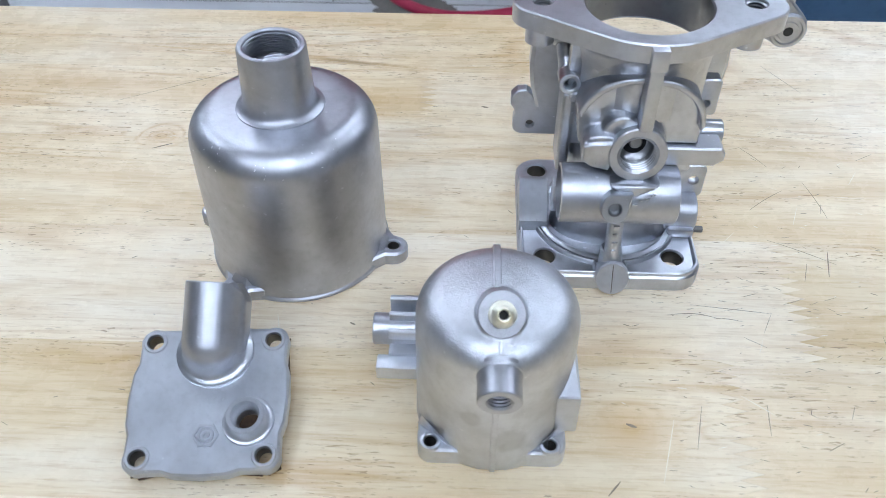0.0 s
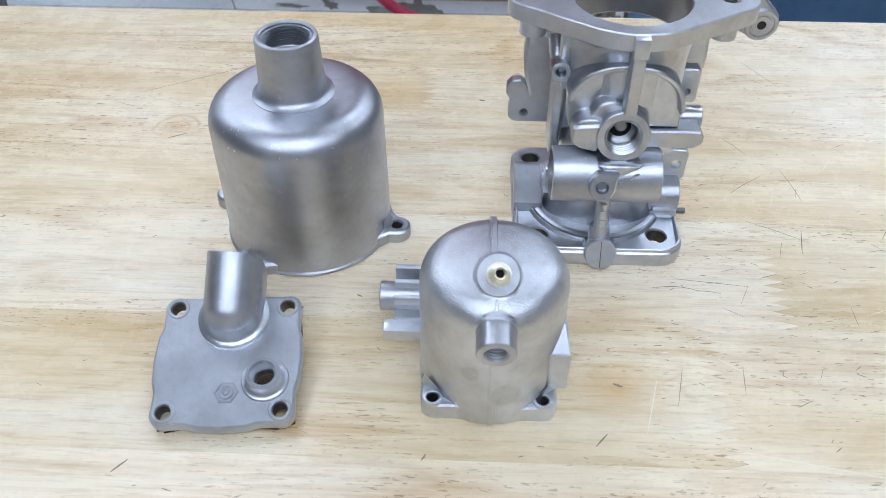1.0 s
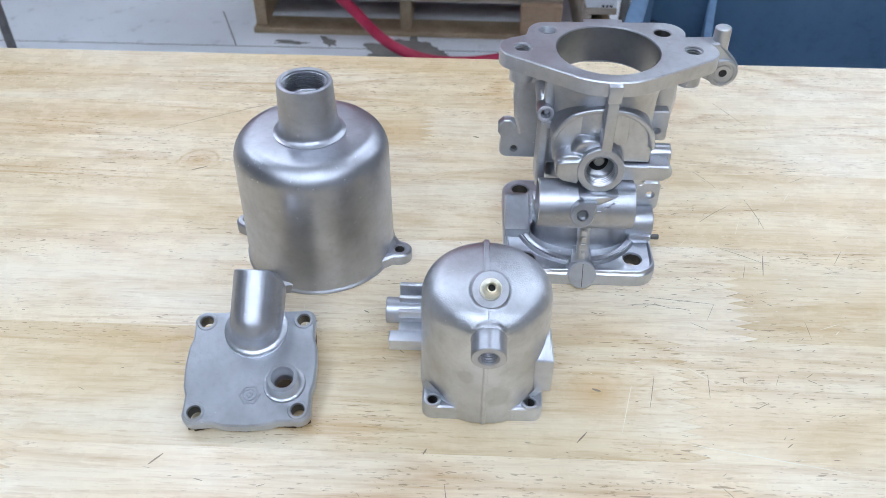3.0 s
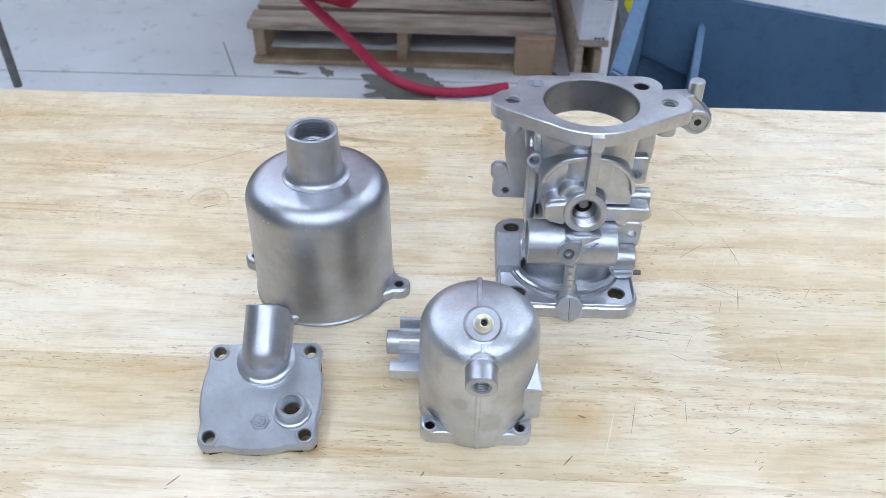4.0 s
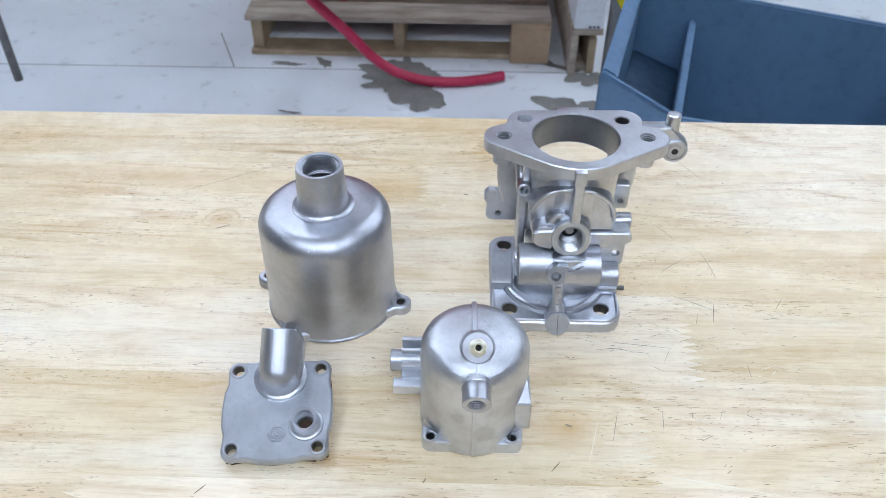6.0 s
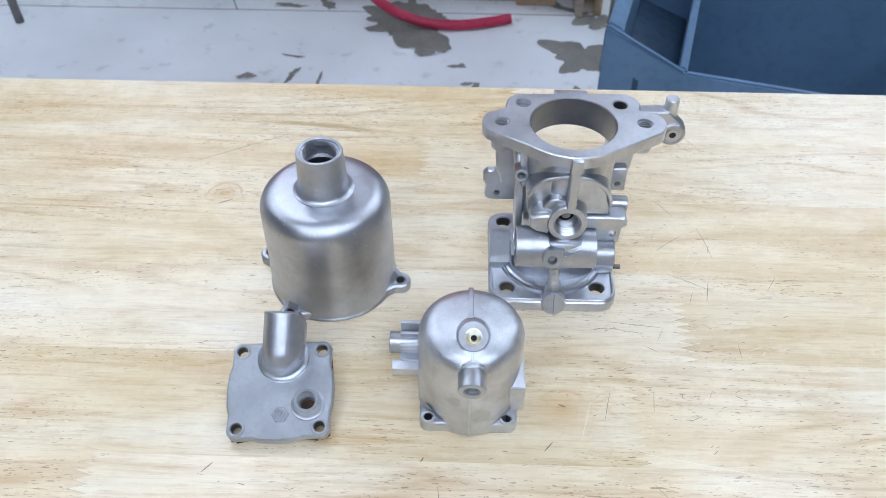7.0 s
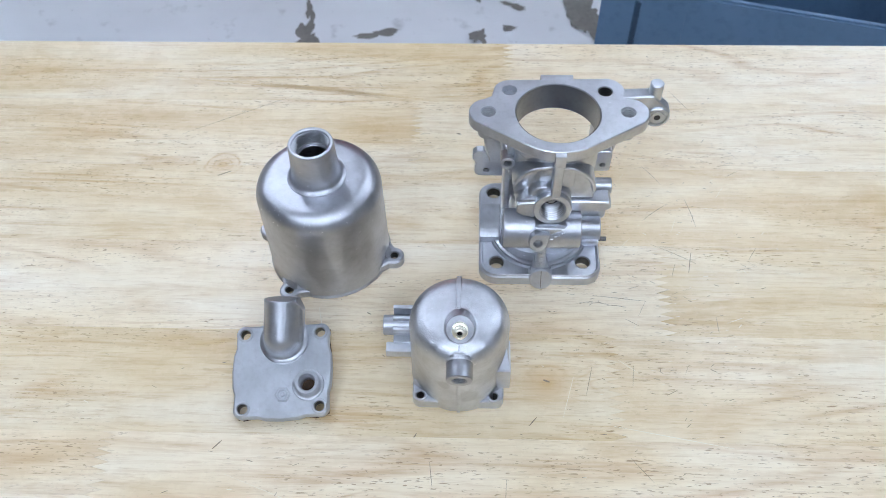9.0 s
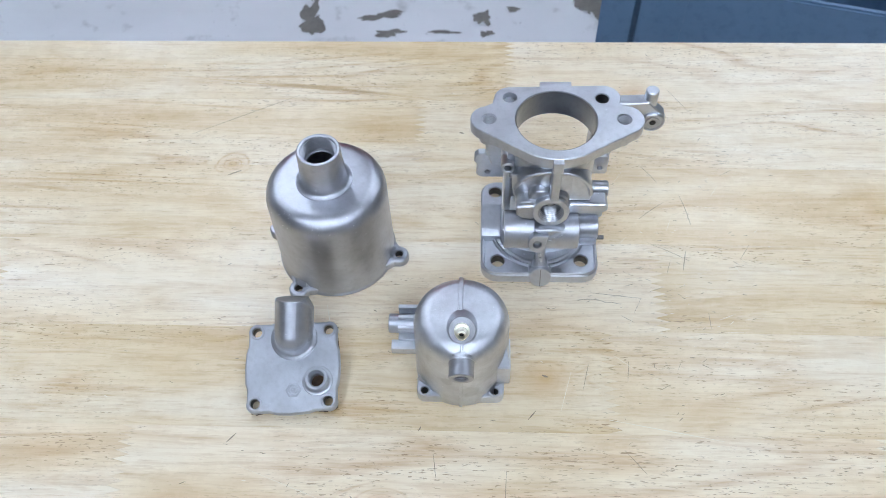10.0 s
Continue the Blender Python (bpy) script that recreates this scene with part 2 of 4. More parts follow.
def wood_top():
    """Pale rubberwood under varnish: golden bands, growth rings that bend round knots, short dark pores, a tone for each stave."""
    mat, nt, bsdf = material("varnished_rubberwood")
    pos = nt.nodes.new("ShaderNodeNewGeometry").outputs["Position"]
    rnd = nt.nodes.new("ShaderNodeObjectInfo").outputs["Random"]
    sh = nt.nodes.new("ShaderNodeCombineXYZ")

    def calc(op, a, b=None):
        m = nt.nodes.new("ShaderNodeMath")
        m.operation = op
        for k, v in enumerate((a, b)):
            if isinstance(v, (int, float)):
                m.inputs[k].default_value = v
            elif v is not None:
                nt.links.new(v, m.inputs[k])
        return m.outputs[0]
    for k, f in enumerate((37.0, 23.0, 11.0)):
        nt.links.new(calc("MULTIPLY", rnd, f), sh.inputs[k])
    s = sh.outputs["Vector"]
    broad = noise_node(nt, pos, 9, 3, 0.5, (0.5, 2.6, 1), s, 0.5)
    band = noise_node(nt, pos, 22, 4, 0.6, (0.34, 2.3, 1), s, 1.0)
    contour = noise_node(nt, pos, 6, 2, 0.45, (0.28, 2.4, 1), s, 0.5)
    fine = noise_node(nt, pos, 170, 4, 0.65, (0.11, 2.3, 1), s, 0.35)
    pore = noise_node(nt, pos, 620, 2, 0.5, (0.30, 1.5, 1), s, 0.3)
    dash = noise_node(nt, pos, 420, 2, 0.5, (0.24, 1.6, 1), s, 0.4)
    patch = noise_node(nt, pos, 13, 3, 0.55, (0.5, 1.9, 1), s, 0.4)
    mottle = noise_node(nt, pos, 48, 4, 0.6, (0.6, 1.4, 1), s)
    swell = None
    for x, y, r in KNOTS:
        far = nt.nodes.new("ShaderNodeVectorMath")
        far.operation = "DISTANCE"
        flat = nt.nodes.new("ShaderNodeMapping")
        flat.inputs["Scale"].default_value = (0.65, 1, 0)
        nt.links.new(pos, flat.inputs["Vector"])
        nt.links.new(flat.outputs["Vector"], far.inputs[0])
        far.inputs[1].default_value = (x * 0.65, y, 0)
        hill = calc("POWER", ranged(nt, far.outputs["Value"], 1, 0, 0.0, r), 2.0)
        swell = hill if swell is None else calc("ADD", swell, hill)
    col = ramp(nt, broad, [(0.28, (0.70, 0.53, 0.32)), (0.46, (0.825, 0.69, 0.485)), (0.66, (0.865, 0.765, 0.60))])
    col = mixed(nt, ranged(nt, band, 0, 0.72, 0.52, 0.74), col, (0.62, 0.435, 0.225))
    rings = calc("PINGPONG", calc("MULTIPLY", calc("ADD", contour, calc("MULTIPLY", swell, 0.32)), 12.0), 0.5)
    line = calc("MULTIPLY", ranged(nt, rings, 1, 0, 0.0, 0.20), ranged(nt, patch, 0.06, 1, 0.42, 0.64))
    line = calc("MULTIPLY", line, ranged(nt, fine, 0.35, 1.1, 0.35, 0.65))
    col = mixed(nt, calc("MULTIPLY", line, 0.62), col, (0.50, 0.275, 0.095))
    col = mixed(nt, ranged(nt, swell, 0, 0.6, 0.15, 0.9), col, (0.56, 0.33, 0.13))
    col = mixed(nt, ranged(nt, fine, 0, 0.40, 0.48, 0.78), col, (0.56, 0.37, 0.18))
    fibre = noise_node(nt, pos, 430, 3, 0.6, (0.14, 2.0, 1), s, 0.3)
    col = mixed(nt, ranged(nt, fibre, 0, 0.40, 0.53, 0.74), col, (0.50, 0.32, 0.15))
    col = mixed(nt, ranged(nt, mottle, 0, 0.34, 0.5, 0.76), col, (0.66, 0.48, 0.27))
    spots = calc("MAXIMUM", ranged(nt, pore, 0, 0.85, 0.635, 0.68), ranged(nt, dash, 0, 1, 0.665, 0.71))
    spots = calc("MULTIPLY", spots, ranged(nt, patch, 0.10, 1, 0.43, 0.60))
    col = mixed(nt, calc("MULTIPLY", spots, 0.72), col, (0.27, 0.15, 0.06))
    hs = nt.nodes.new("ShaderNodeHueSaturation")
    nt.links.new(ranged(nt, rnd, 0.93, 1.04, 0, 1), hs.inputs["Value"])
    nt.links.new(ranged(nt, rnd, 1.16, 0.94, 0, 1), hs.inputs["Saturation"])
    nt.links.new(col, hs.inputs["Color"])
    nt.links.new(hs.outputs["Color"], bsdf.inputs["Base Color"])
    nt.links.new(ranged(nt, noise_node(nt, pos, 35, 5, 0.6), 0.34, 0.54), bsdf.inputs["Roughness"])
    bsdf.inputs["Coat Weight"].default_value = 0.45
    nt.links.new(ranged(nt, noise_node(nt, pos, 60, 5, 0.65), 0.18, 0.36), bsdf.inputs["Coat Roughness"])
    bump(nt, bsdf, fine, 0.3, 0.0004)
    return mat


def concrete():
    mat, nt, bsdf = material("painted_concrete")
    pos = nt.nodes.new("ShaderNodeNewGeometry").outputs["Position"]
    n1, n2, n3 = noise_node(nt, pos, 2.2, 5), noise_node(nt, pos, 14, 5), noise_node(nt, pos, 90, 4)
    col = mixed(nt, ranged(nt, n1, 0, 1), (0.68, 0.70, 0.73), (0.79, 0.81, 0.84))
    col = mixed(nt, ranged(nt, n2, 0, 0.7, 0.6, 0.76), col, (0.34, 0.35, 0.36))
    col = mixed(nt, ranged(nt, n3, 0, 0.6, 0.68, 0.74), col, (0.16, 0.16, 0.17))
    nt.links.new(col, bsdf.inputs["Base Color"])
    nt.links.new(ranged(nt, n2, 0.38, 0.6), bsdf.inputs["Roughness"])
    bump(nt, bsdf, n3, 0.3, 0.002)
    return mat


WOOD = wood_top()
FLOOR = concrete()
BARE = plain("bare_concrete", (0.17, 0.16, 0.15), (0.24, 0.23, 0.21), 0.75, 12, 0.5, 0.003)
PALLET = plain("weathered_pine", (0.27, 0.215, 0.16), (0.60, 0.52, 0.43), 0.8, 11, 0.6, 0.004, 0, (0.5, 3, 3))
FRESH = plain("sawn_timber", (0.34, 0.255, 0.16), (0.50, 0.39, 0.26), 0.8, 14, 0.5, 0.003)
CARD = plain("cardboard", (0.40, 0.275, 0.175), (0.47, 0.33, 0.215), 0.85, 6, 0.2, 0.001)
GRIME = plain("grimy_board", (0.085, 0.078, 0.058), (0.17, 0.155, 0.115), 0.85, 9, 0.4, 0.003, 0, (0.5, 2, 2))
RED = plain("red_vinyl", (0.42, 0.005, 0.035), (0.52, 0.010, 0.055), 0.35, 8, 0.15, 0.002)
HOSE = plain("red_rubber", (0.42, 0.012, 0.05), (0.52, 0.03, 0.09), 0.45, 20, 0.2, 0.001)
BLUE = plain("blue_grey_plastic", (0.10, 0.185, 0.30), (0.13, 0.225, 0.36), 0.42, 7, 0.15, 0.001)
# Darker copy of the bin's blue, painting shade into its pocket and groove.
SHADEBLUE = plain("shaded_blue_plastic", (0.022, 0.05, 0.09), (0.03, 0.065, 0.11), 0.5, 7, 0.15, 0.001)
WHITE = plain("white_board", (0.78, 0.80, 0.84), (0.85, 0.87, 0.90), 0.5, 5, 0.1, 0.001)
YELLOW = plain("yellow_print", (0.75, 0.62, 0.02), (0.82, 0.70, 0.03), 0.5, 20, 0.05, 0.0005)
WALL = plain("painted_wall", (0.20, 0.205, 0.21), (0.26, 0.265, 0.27), 0.7, 2, 0.1, 0.002)
CEIL = plain("grey_ceiling", (0.24, 0.245, 0.255), (0.30, 0.305, 0.315), 0.8, 2, 0.1, 0.002)
# Also colours small discs and one board that stand in for shade.
BLACK = plain("black_sheeting_and_shade", (0.012, 0.012, 0.014), (0.02, 0.02, 0.022), 0.6, 5, 0.2, 0.003)
GASKET = plain("brown_gasket_and_port_shade", (0.05, 0.028, 0.015), (0.10, 0.055, 0.03), 0.85, 200, 0.4, 0.0004)
INK = plain("dark_scratch", (0.22, 0.165, 0.11), (0.32, 0.25, 0.17), 0.7, 300, 0.1, 0.0002)
GRAIN = plain("brown_growth_line", (0.62, 0.435, 0.225), (0.72, 0.55, 0.33), 0.45, 120, 0.1, 0.0002)
PALE = plain("pale_scuff", (0.78, 0.70, 0.55), (0.84, 0.77, 0.62), 0.5, 300, 0.1, 0.0002)
LEG = plain("grey_painted_steel", (0.20, 0.21, 0.22), (0.25, 0.26, 0.27), 0.5, 10, 0.1, 0.001)
GOLD = metal("brass_eyelet_metal", (0.75, 0.55, 0.22), 0.3, 0.05, 0.05, 0.05, 300)
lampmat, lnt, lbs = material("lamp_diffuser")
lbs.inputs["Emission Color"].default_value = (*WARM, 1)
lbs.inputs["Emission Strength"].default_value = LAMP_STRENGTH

# ---- the room ----
X0, X1, Y0, Y1, H = -3.6, 3.6, -2.6, 5.2, 3.1
floor_ob = tagged(part("floor", box(X0 - 0.2, Y0 - 0.2, -0.2, X1 + 0.2, Y1 + 0.2, 0), FLOOR), "light blue-grey painted concrete floor with worn patches", "floor", kind="structure")
for nm, b in (("wall_north", (X0, Y1, 0.002, X1, Y1 + 0.15, H)), ("wall_south", (X0, Y0 - 0.15, 0.002, X1, Y0, H)),
              ("wall_west", (X0 - 0.15, Y0 - 0.15, 0.002, X0, Y1 + 0.15, H)), ("wall_east", (X1, Y0 - 0.15, 0.002, X1 + 0.15, Y1 + 0.15, H))):
    tagged(part(nm, box(*b), WALL), "plain grey painted workshop wall", "wall", kind="structure")
tagged(part("ceiling", box(X0 - 0.15, Y0 - 0.15, H + 0.002, X1 + 0.15, Y1 + 0.15, H + 0.15), CEIL), "plain grey workshop ceiling", "ceiling", kind="structure")


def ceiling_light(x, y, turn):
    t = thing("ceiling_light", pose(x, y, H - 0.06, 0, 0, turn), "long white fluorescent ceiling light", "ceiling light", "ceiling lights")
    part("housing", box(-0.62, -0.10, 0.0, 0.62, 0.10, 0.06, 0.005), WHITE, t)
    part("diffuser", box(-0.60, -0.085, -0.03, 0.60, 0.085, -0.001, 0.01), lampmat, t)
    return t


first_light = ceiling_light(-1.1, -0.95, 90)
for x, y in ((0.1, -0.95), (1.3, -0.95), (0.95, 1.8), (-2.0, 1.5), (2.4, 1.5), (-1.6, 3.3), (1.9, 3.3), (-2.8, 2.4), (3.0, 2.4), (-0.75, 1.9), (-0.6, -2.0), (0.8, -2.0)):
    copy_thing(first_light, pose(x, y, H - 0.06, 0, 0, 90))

# ---- the workbench ----
TZ = 0.9
TX0, TX1, TY0, TY1, ROW = -0.80, 0.80, -0.119, 0.543, 0.0735
bench = thing("workbench", pose(0, 0, 0), "pale varnished rubberwood bench top of finger-jointed staves, scratched", "workbench")
part("apron", box(TX0 + 0.05, TY0 + 0.05, TZ - 0.12, TX1 - 0.05, TY1 - 0.05, TZ - 0.0405, 0.004), LEG, bench)
for lx in (TX0 + 0.09, TX1 - 0.09):
    for ly in (TY0 + 0.09, TY1 - 0.09):
        part("leg", box(lx - 0.03, ly - 0.03, 0.0, lx + 0.03, ly + 0.03, TZ - 0.119, 0.003), LEG, bench)

# ---- the suction chamber: a tall bell with a threaded neck ----
BELL = pose(-0.0650, 0.3155, TZ)


def bell():
    t = thing("bell_chamber", BELL, "tall bare aluminium bell chamber with a threaded neck", "machine part", "aluminium carburettor parts")
    outer = [(0.0375, 0.0), (0.0412, 0.0), (0.0418, 0.0006), (0.0418, 0.0018), (0.0411, 0.0026), (0.0408, 0.004), (0.0404, 0.040), (0.0402, 0.064)]
    outer += [(x, z) for x, z in arc(0.0282, 0.0655, 0.0120, 0, 90, 16)]
    outer += [(0.0272, 0.07755), (0.0265, 0.0776), (0.0190, 0.0777), (0.0187, 0.0777), (0.0186, 0.0781), (0.0180, 0.0784), (0.0168, 0.0790), (0.0158, 0.0801), (0.0152, 0.0818), (0.0149, 0.0840)]
    outer += [(0.0139, 0.1052), (0.0136, 0.1060), (0.0131, 0.1063), (0.0120, 0.1063), (0.0114, 0.1058)]
    inner = []
    for k in range(9):
        z = 0.1052 - k * 0.0011
        inner += [(0.0114, z), (0.0114, z - 0.0003), (0.0107, z - 0.0006), (0.0107, z - 0.0008)]
    inner += [(0.0107, 0.0953), (0.0104, 0.0949), (0.0094, 0.0947), (0.0091, 0.0944), (0.0091, 0.0926), (0.0124, 0.0920), (0.0128, 0.0800), (0.0140, 0.0745), (0.028, 0.0745), (0.0345, 0.072), (0.0375, 0.064)]
    part("shell", lathe(outer + inner, n=96, closed=True), SMOOTH, t, angle=28)
    dings = random.Random(21)
    for k in range(18):
        a, lift = dings.uniform(-150, -30), dings.uniform(12, 70)
        rr, zz = 0.0282 + 0.01203 * math.cos(radians(lift)), 0.0655 + 0.01203 * math.sin(radians(lift))
        size = dings.uniform(0.00018, 0.00045)
        part("ding", box(-size, -size * 0.5, -0.00006, size, size * 0.5, 0.00008, 0.00003, along((rr * math.cos(radians(a)), rr * math.sin(radians(a)), zz), (math.cos(radians(lift)) * math.cos(radians(a)), math.cos(radians(lift)) * math.sin(radians(a)), math.sin(radians(lift))), dings.uniform(0, 180))), BRIGHT, t)
    for a, r in ((-10.7, 0.0458), (-121.0, 0.0452), (163.0, 0.0470)):
        turn = pose(0, 0, 0, 0, 0, a)
        out = [(0.037, -0.0125), (0.0395, -0.0118), (r - 0.002, -0.0072)] + arc(r, 0, 0.0068, -80, 80, 10) + [(r - 0.002, 0.0072), (0.0395, 0.0118), (0.037, 0.0125)]
        ear = part("lug", plate(out, [(r, 0, 0.0027)], 0.0, 0.0066, 0.0011), SMOOTH, t, "bolt lug with a drilled hole")
        ear.matrix_local = turn
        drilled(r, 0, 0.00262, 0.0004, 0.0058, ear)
        web = bmesh.new()
        vs = [web.verts.new(p) for p in ((0.0385, -0.0075, 0.0058), (0.0385, 0.0075, 0.0058), (0.0432, -0.0045, 0.0058), (0.0432, 0.0045, 0.0058), (0.0385, -0.003, 0.0135), (0.0385, 0.003, 0.0135))]
        for f in ((0, 1, 3, 2), (0, 2, 4), (1, 5, 3), (2, 3, 5, 4), (0, 4, 5, 1)):
            web.faces.new([vs[k] for k in f])
        wb = part("web", web, SMOOTH, t)
        wb.matrix_local = turn
    return t


bell()

# ---- the float bowl: a squat dome with ports ----
BX, BY = 0.0265, 0.2222


def float_bowl():
    t = thing("float_bowl", pose(BX, BY, TZ), "squat rough-cast aluminium float bowl with a brass nipple on its dome", "machine part", "aluminium carburettor parts")
    R, T, S = 0.0292, 0.0660, 0.0118
    dome = [(0, 0.0005), (R + 0.0008, 0.0005), (R + 0.0005, 0.01)] + [(x, z) for x, z in arc(R - S, T - S, S, 0, 82, 14)] + [(0.008, T + 0.0009), (0, T + 0.0012)]
    d = Vector((0, -0.68, 0.735)).normalized()
    face = Vector((0.0006, 0.2066 - BY, 0.0720))
    aim = Vector((0, -1, -0.12)).normalized()
    port = Vector((0.0005, 0.1846 - BY, 0.0536))
    pieces = [lathe(dome, n=64), rod(face - d * 0.020, face - d * 0.0008, 0.0098, 0.0080), rod(port - aim * 0.022, port - aim * 0.0098, 0.0088, 0.0082)]
    cast(part("dome", joined(*pieces), ROUGHCAST, t), 0.0006, 6)
    # nozzle boss: milled face with the brass nipple in it
    part("boss_face", cup(face, d, 0.0080, 0.0030, 0.002, 0.004, 0, 0.0003), TURNED, t, "milled round face")
    tip = face + d * 0.0146
    nip = [(0.0016, -0.009), (0.0016, 0.0), (0.0021, 0.0005), (0.0029, -0.0004), (0.0030, -0.0022), (0.0026, -0.0030), (0.0026, -0.0042), (0.0037, -0.0050), (0.0038, -0.0066), (0.0030, -0.0076), (0.0030, -0.0100), (0.0046, -0.0106), (0.0046, -0.0146), (0.0016, -0.0150)]
    nipple = part("nipple", lathe(nip, along(tip, d), 32, closed=True), BRASS, t, "bright brass hose nipple")
    # Black disc set in the bore gives it painted shade.
    part("nipple_bore_shade", lathe([(0, -0.006), (0.0017, -0.006)], along(tip, d), 24), BLACK, nipple, "black disc for the shade in the nipple bore")
    # front port
    part("port", cup(port, aim, 0.0075, 0.0043, 0.009, 0.0125, 7, 0.0004, 0.0012), SMOOTH, t, "threaded side port")
    # parting seam over the dome and down the front
    seam = bmesh.new()
    prof = [(R + 0.0009, 0.012), (R + 0.0009, T - S)] + [(r + 0.0008, z + 0.0008) for r, z in arc(R - S, T - S, S, 0, 82, 12)] + [(0.008, T + 0.0015), (-0.010, T + 0.0017)]
    rows = []
    for y, z in prof:
        rows.append([seam.verts.new((x, y, z + dz)) for x, dz in ((-0.0021, -0.0016), (-0.0017, 0.0003), (0.0006, 0.0003), (0.0010, -0.0016))])
    for a, b in zip(rows, rows[1:]):
        for k in range(3):
            seam.faces.new((a[k], a[k + 1], b[k + 1], b[k]))
    part("seam", seam, ROUGHCAST, t, "raised parting seam")
    part("front_seam", box(-0.0012, -R - 0.0016, 0.001, 0.0010, -R + 0.002, 0.050, 0.0005), ROUGHCAST, t, "raised parting seam")
    part("seam_bead", box(-0.0006, -0.0006, -0.0045, 0.0006, 0.0008, 0.0045, 0.0004, pose(0.0004, -0.0252, 0.0628, -52)), ROUGHCAST, t, "raised parting seam")
    # square foot with four bolt holes
    foot_x = {-1: -0.0233, 1: 0.0212}
    foot = part("foot", plate(rounded(-0.0282, -0.0270, 0.0272, 0.0270, 0.0052), [(foot_x[sx], sy * 0.0235, 0.0024) for sx in (-1, 1) for sy in (-1, 1)], 0.0, 0.0085, 0.0008), ROUGHCAST, t)
    for sx in (-1, 1):
        for sy in (-1, 1):
            web = bmesh.new()
            p = [(sx * 0.0268, sy * 0.0150, 0.0082), (sx * 0.0268, sy * 0.0172, 0.0165), (sx * 0.0285, sy * 0.0150, 0.0082), (sx * 0.0130, sy * 0.0258, 0.0082), (sx * 0.0155, sy * 0.0260, 0.0098), (sx * 0.0130, sy * 0.0275, 0.0082)]
            vs = [web.verts.new(q) for q in p]
            for f in ((0, 1, 4, 3), (1, 2, 5, 4), (0, 2, 1), (3, 4, 5), (0, 3, 5, 2)):
                web.faces.new([vs[k] for k in f])
            part("web", web, ROUGHCAST, t)
            part("bolt_rim", lathe([(0.0025, -0.006), (0.0025, 0.0012), (0.0029, 0.0016), (0.0038, 0.0014), (0.0041, 0.0)], pose(foot_x[sx], sy * 0.0235, 0.0082), 24), MILLED, foot, "bright bolt hole rim")
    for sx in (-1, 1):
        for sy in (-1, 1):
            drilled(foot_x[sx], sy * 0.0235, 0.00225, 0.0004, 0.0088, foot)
    # ribbed pipe stub on one side
    stub = Vector((-0.0468, 0.0138, 0.0290))
    part("stub", cup(stub, (-1, 0, 0), 0.0062, 0.0036, 0.010, 0.026, 0, 0.0004), SMOOTH, t, "round pipe stub")
    part("rib", box(-0.0405, 0.0185, 0.0315, -0.022, 0.0212, 0.0405, 0.0005), ROUGHCAST, t)
    part("rib", box(-0.0405, 0.0126, 0.0335, -0.022, 0.0150, 0.0380, 0.0005), ROUGHCAST, t)
    part("rib", box(-0.0405, 0.0064, 0.0310, -0.022, 0.0088, 0.0350, 0.0005), ROUGHCAST, t)
    part("bracket", box(-0.0448, -0.0030, 0.0190, -0.022, 0.0040, 0.0255, 0.0006), ROUGHCAST, t)
    part("bracket", box(-0.0405, 0.0030, 0.0180, -0.022, 0.0180, 0.0270, 0.0008), ROUGHCAST, t)
    # square pad on the other side
    part("pad", box(0.0180, -0.0195, 0.0125, 0.0305, 0.0020, 0.0325, 0.0005), MILLED, t, "milled square pad")
    ramp_bm = bmesh.new()
    vs = [ramp_bm.verts.new(q) for q in ((0.020, -0.0185, 0.0322), (0.0300, -0.0185, 0.0322), (0.0300, 0.001, 0.0322), (0.020, 0.001, 0.0322), (0.0265, -0.004, 0.0480), (0.0265, 0.001, 0.0480))]
    for f in ((0, 1, 4), (1, 2, 5, 4), (0, 4, 5, 3), (2, 3, 5), (0, 3, 2, 1)):
        ramp_bm.faces.new([vs[k] for k in f])
    part("gusset", ramp_bm, ROUGHCAST, t)
    return t


float_bowl()

# ---- the cover plate with an elbow spout, lying tilted ----
COVER = pose(-0.0822, 0.2110, TZ + 0.0150, 15.0, 0, 4.0)


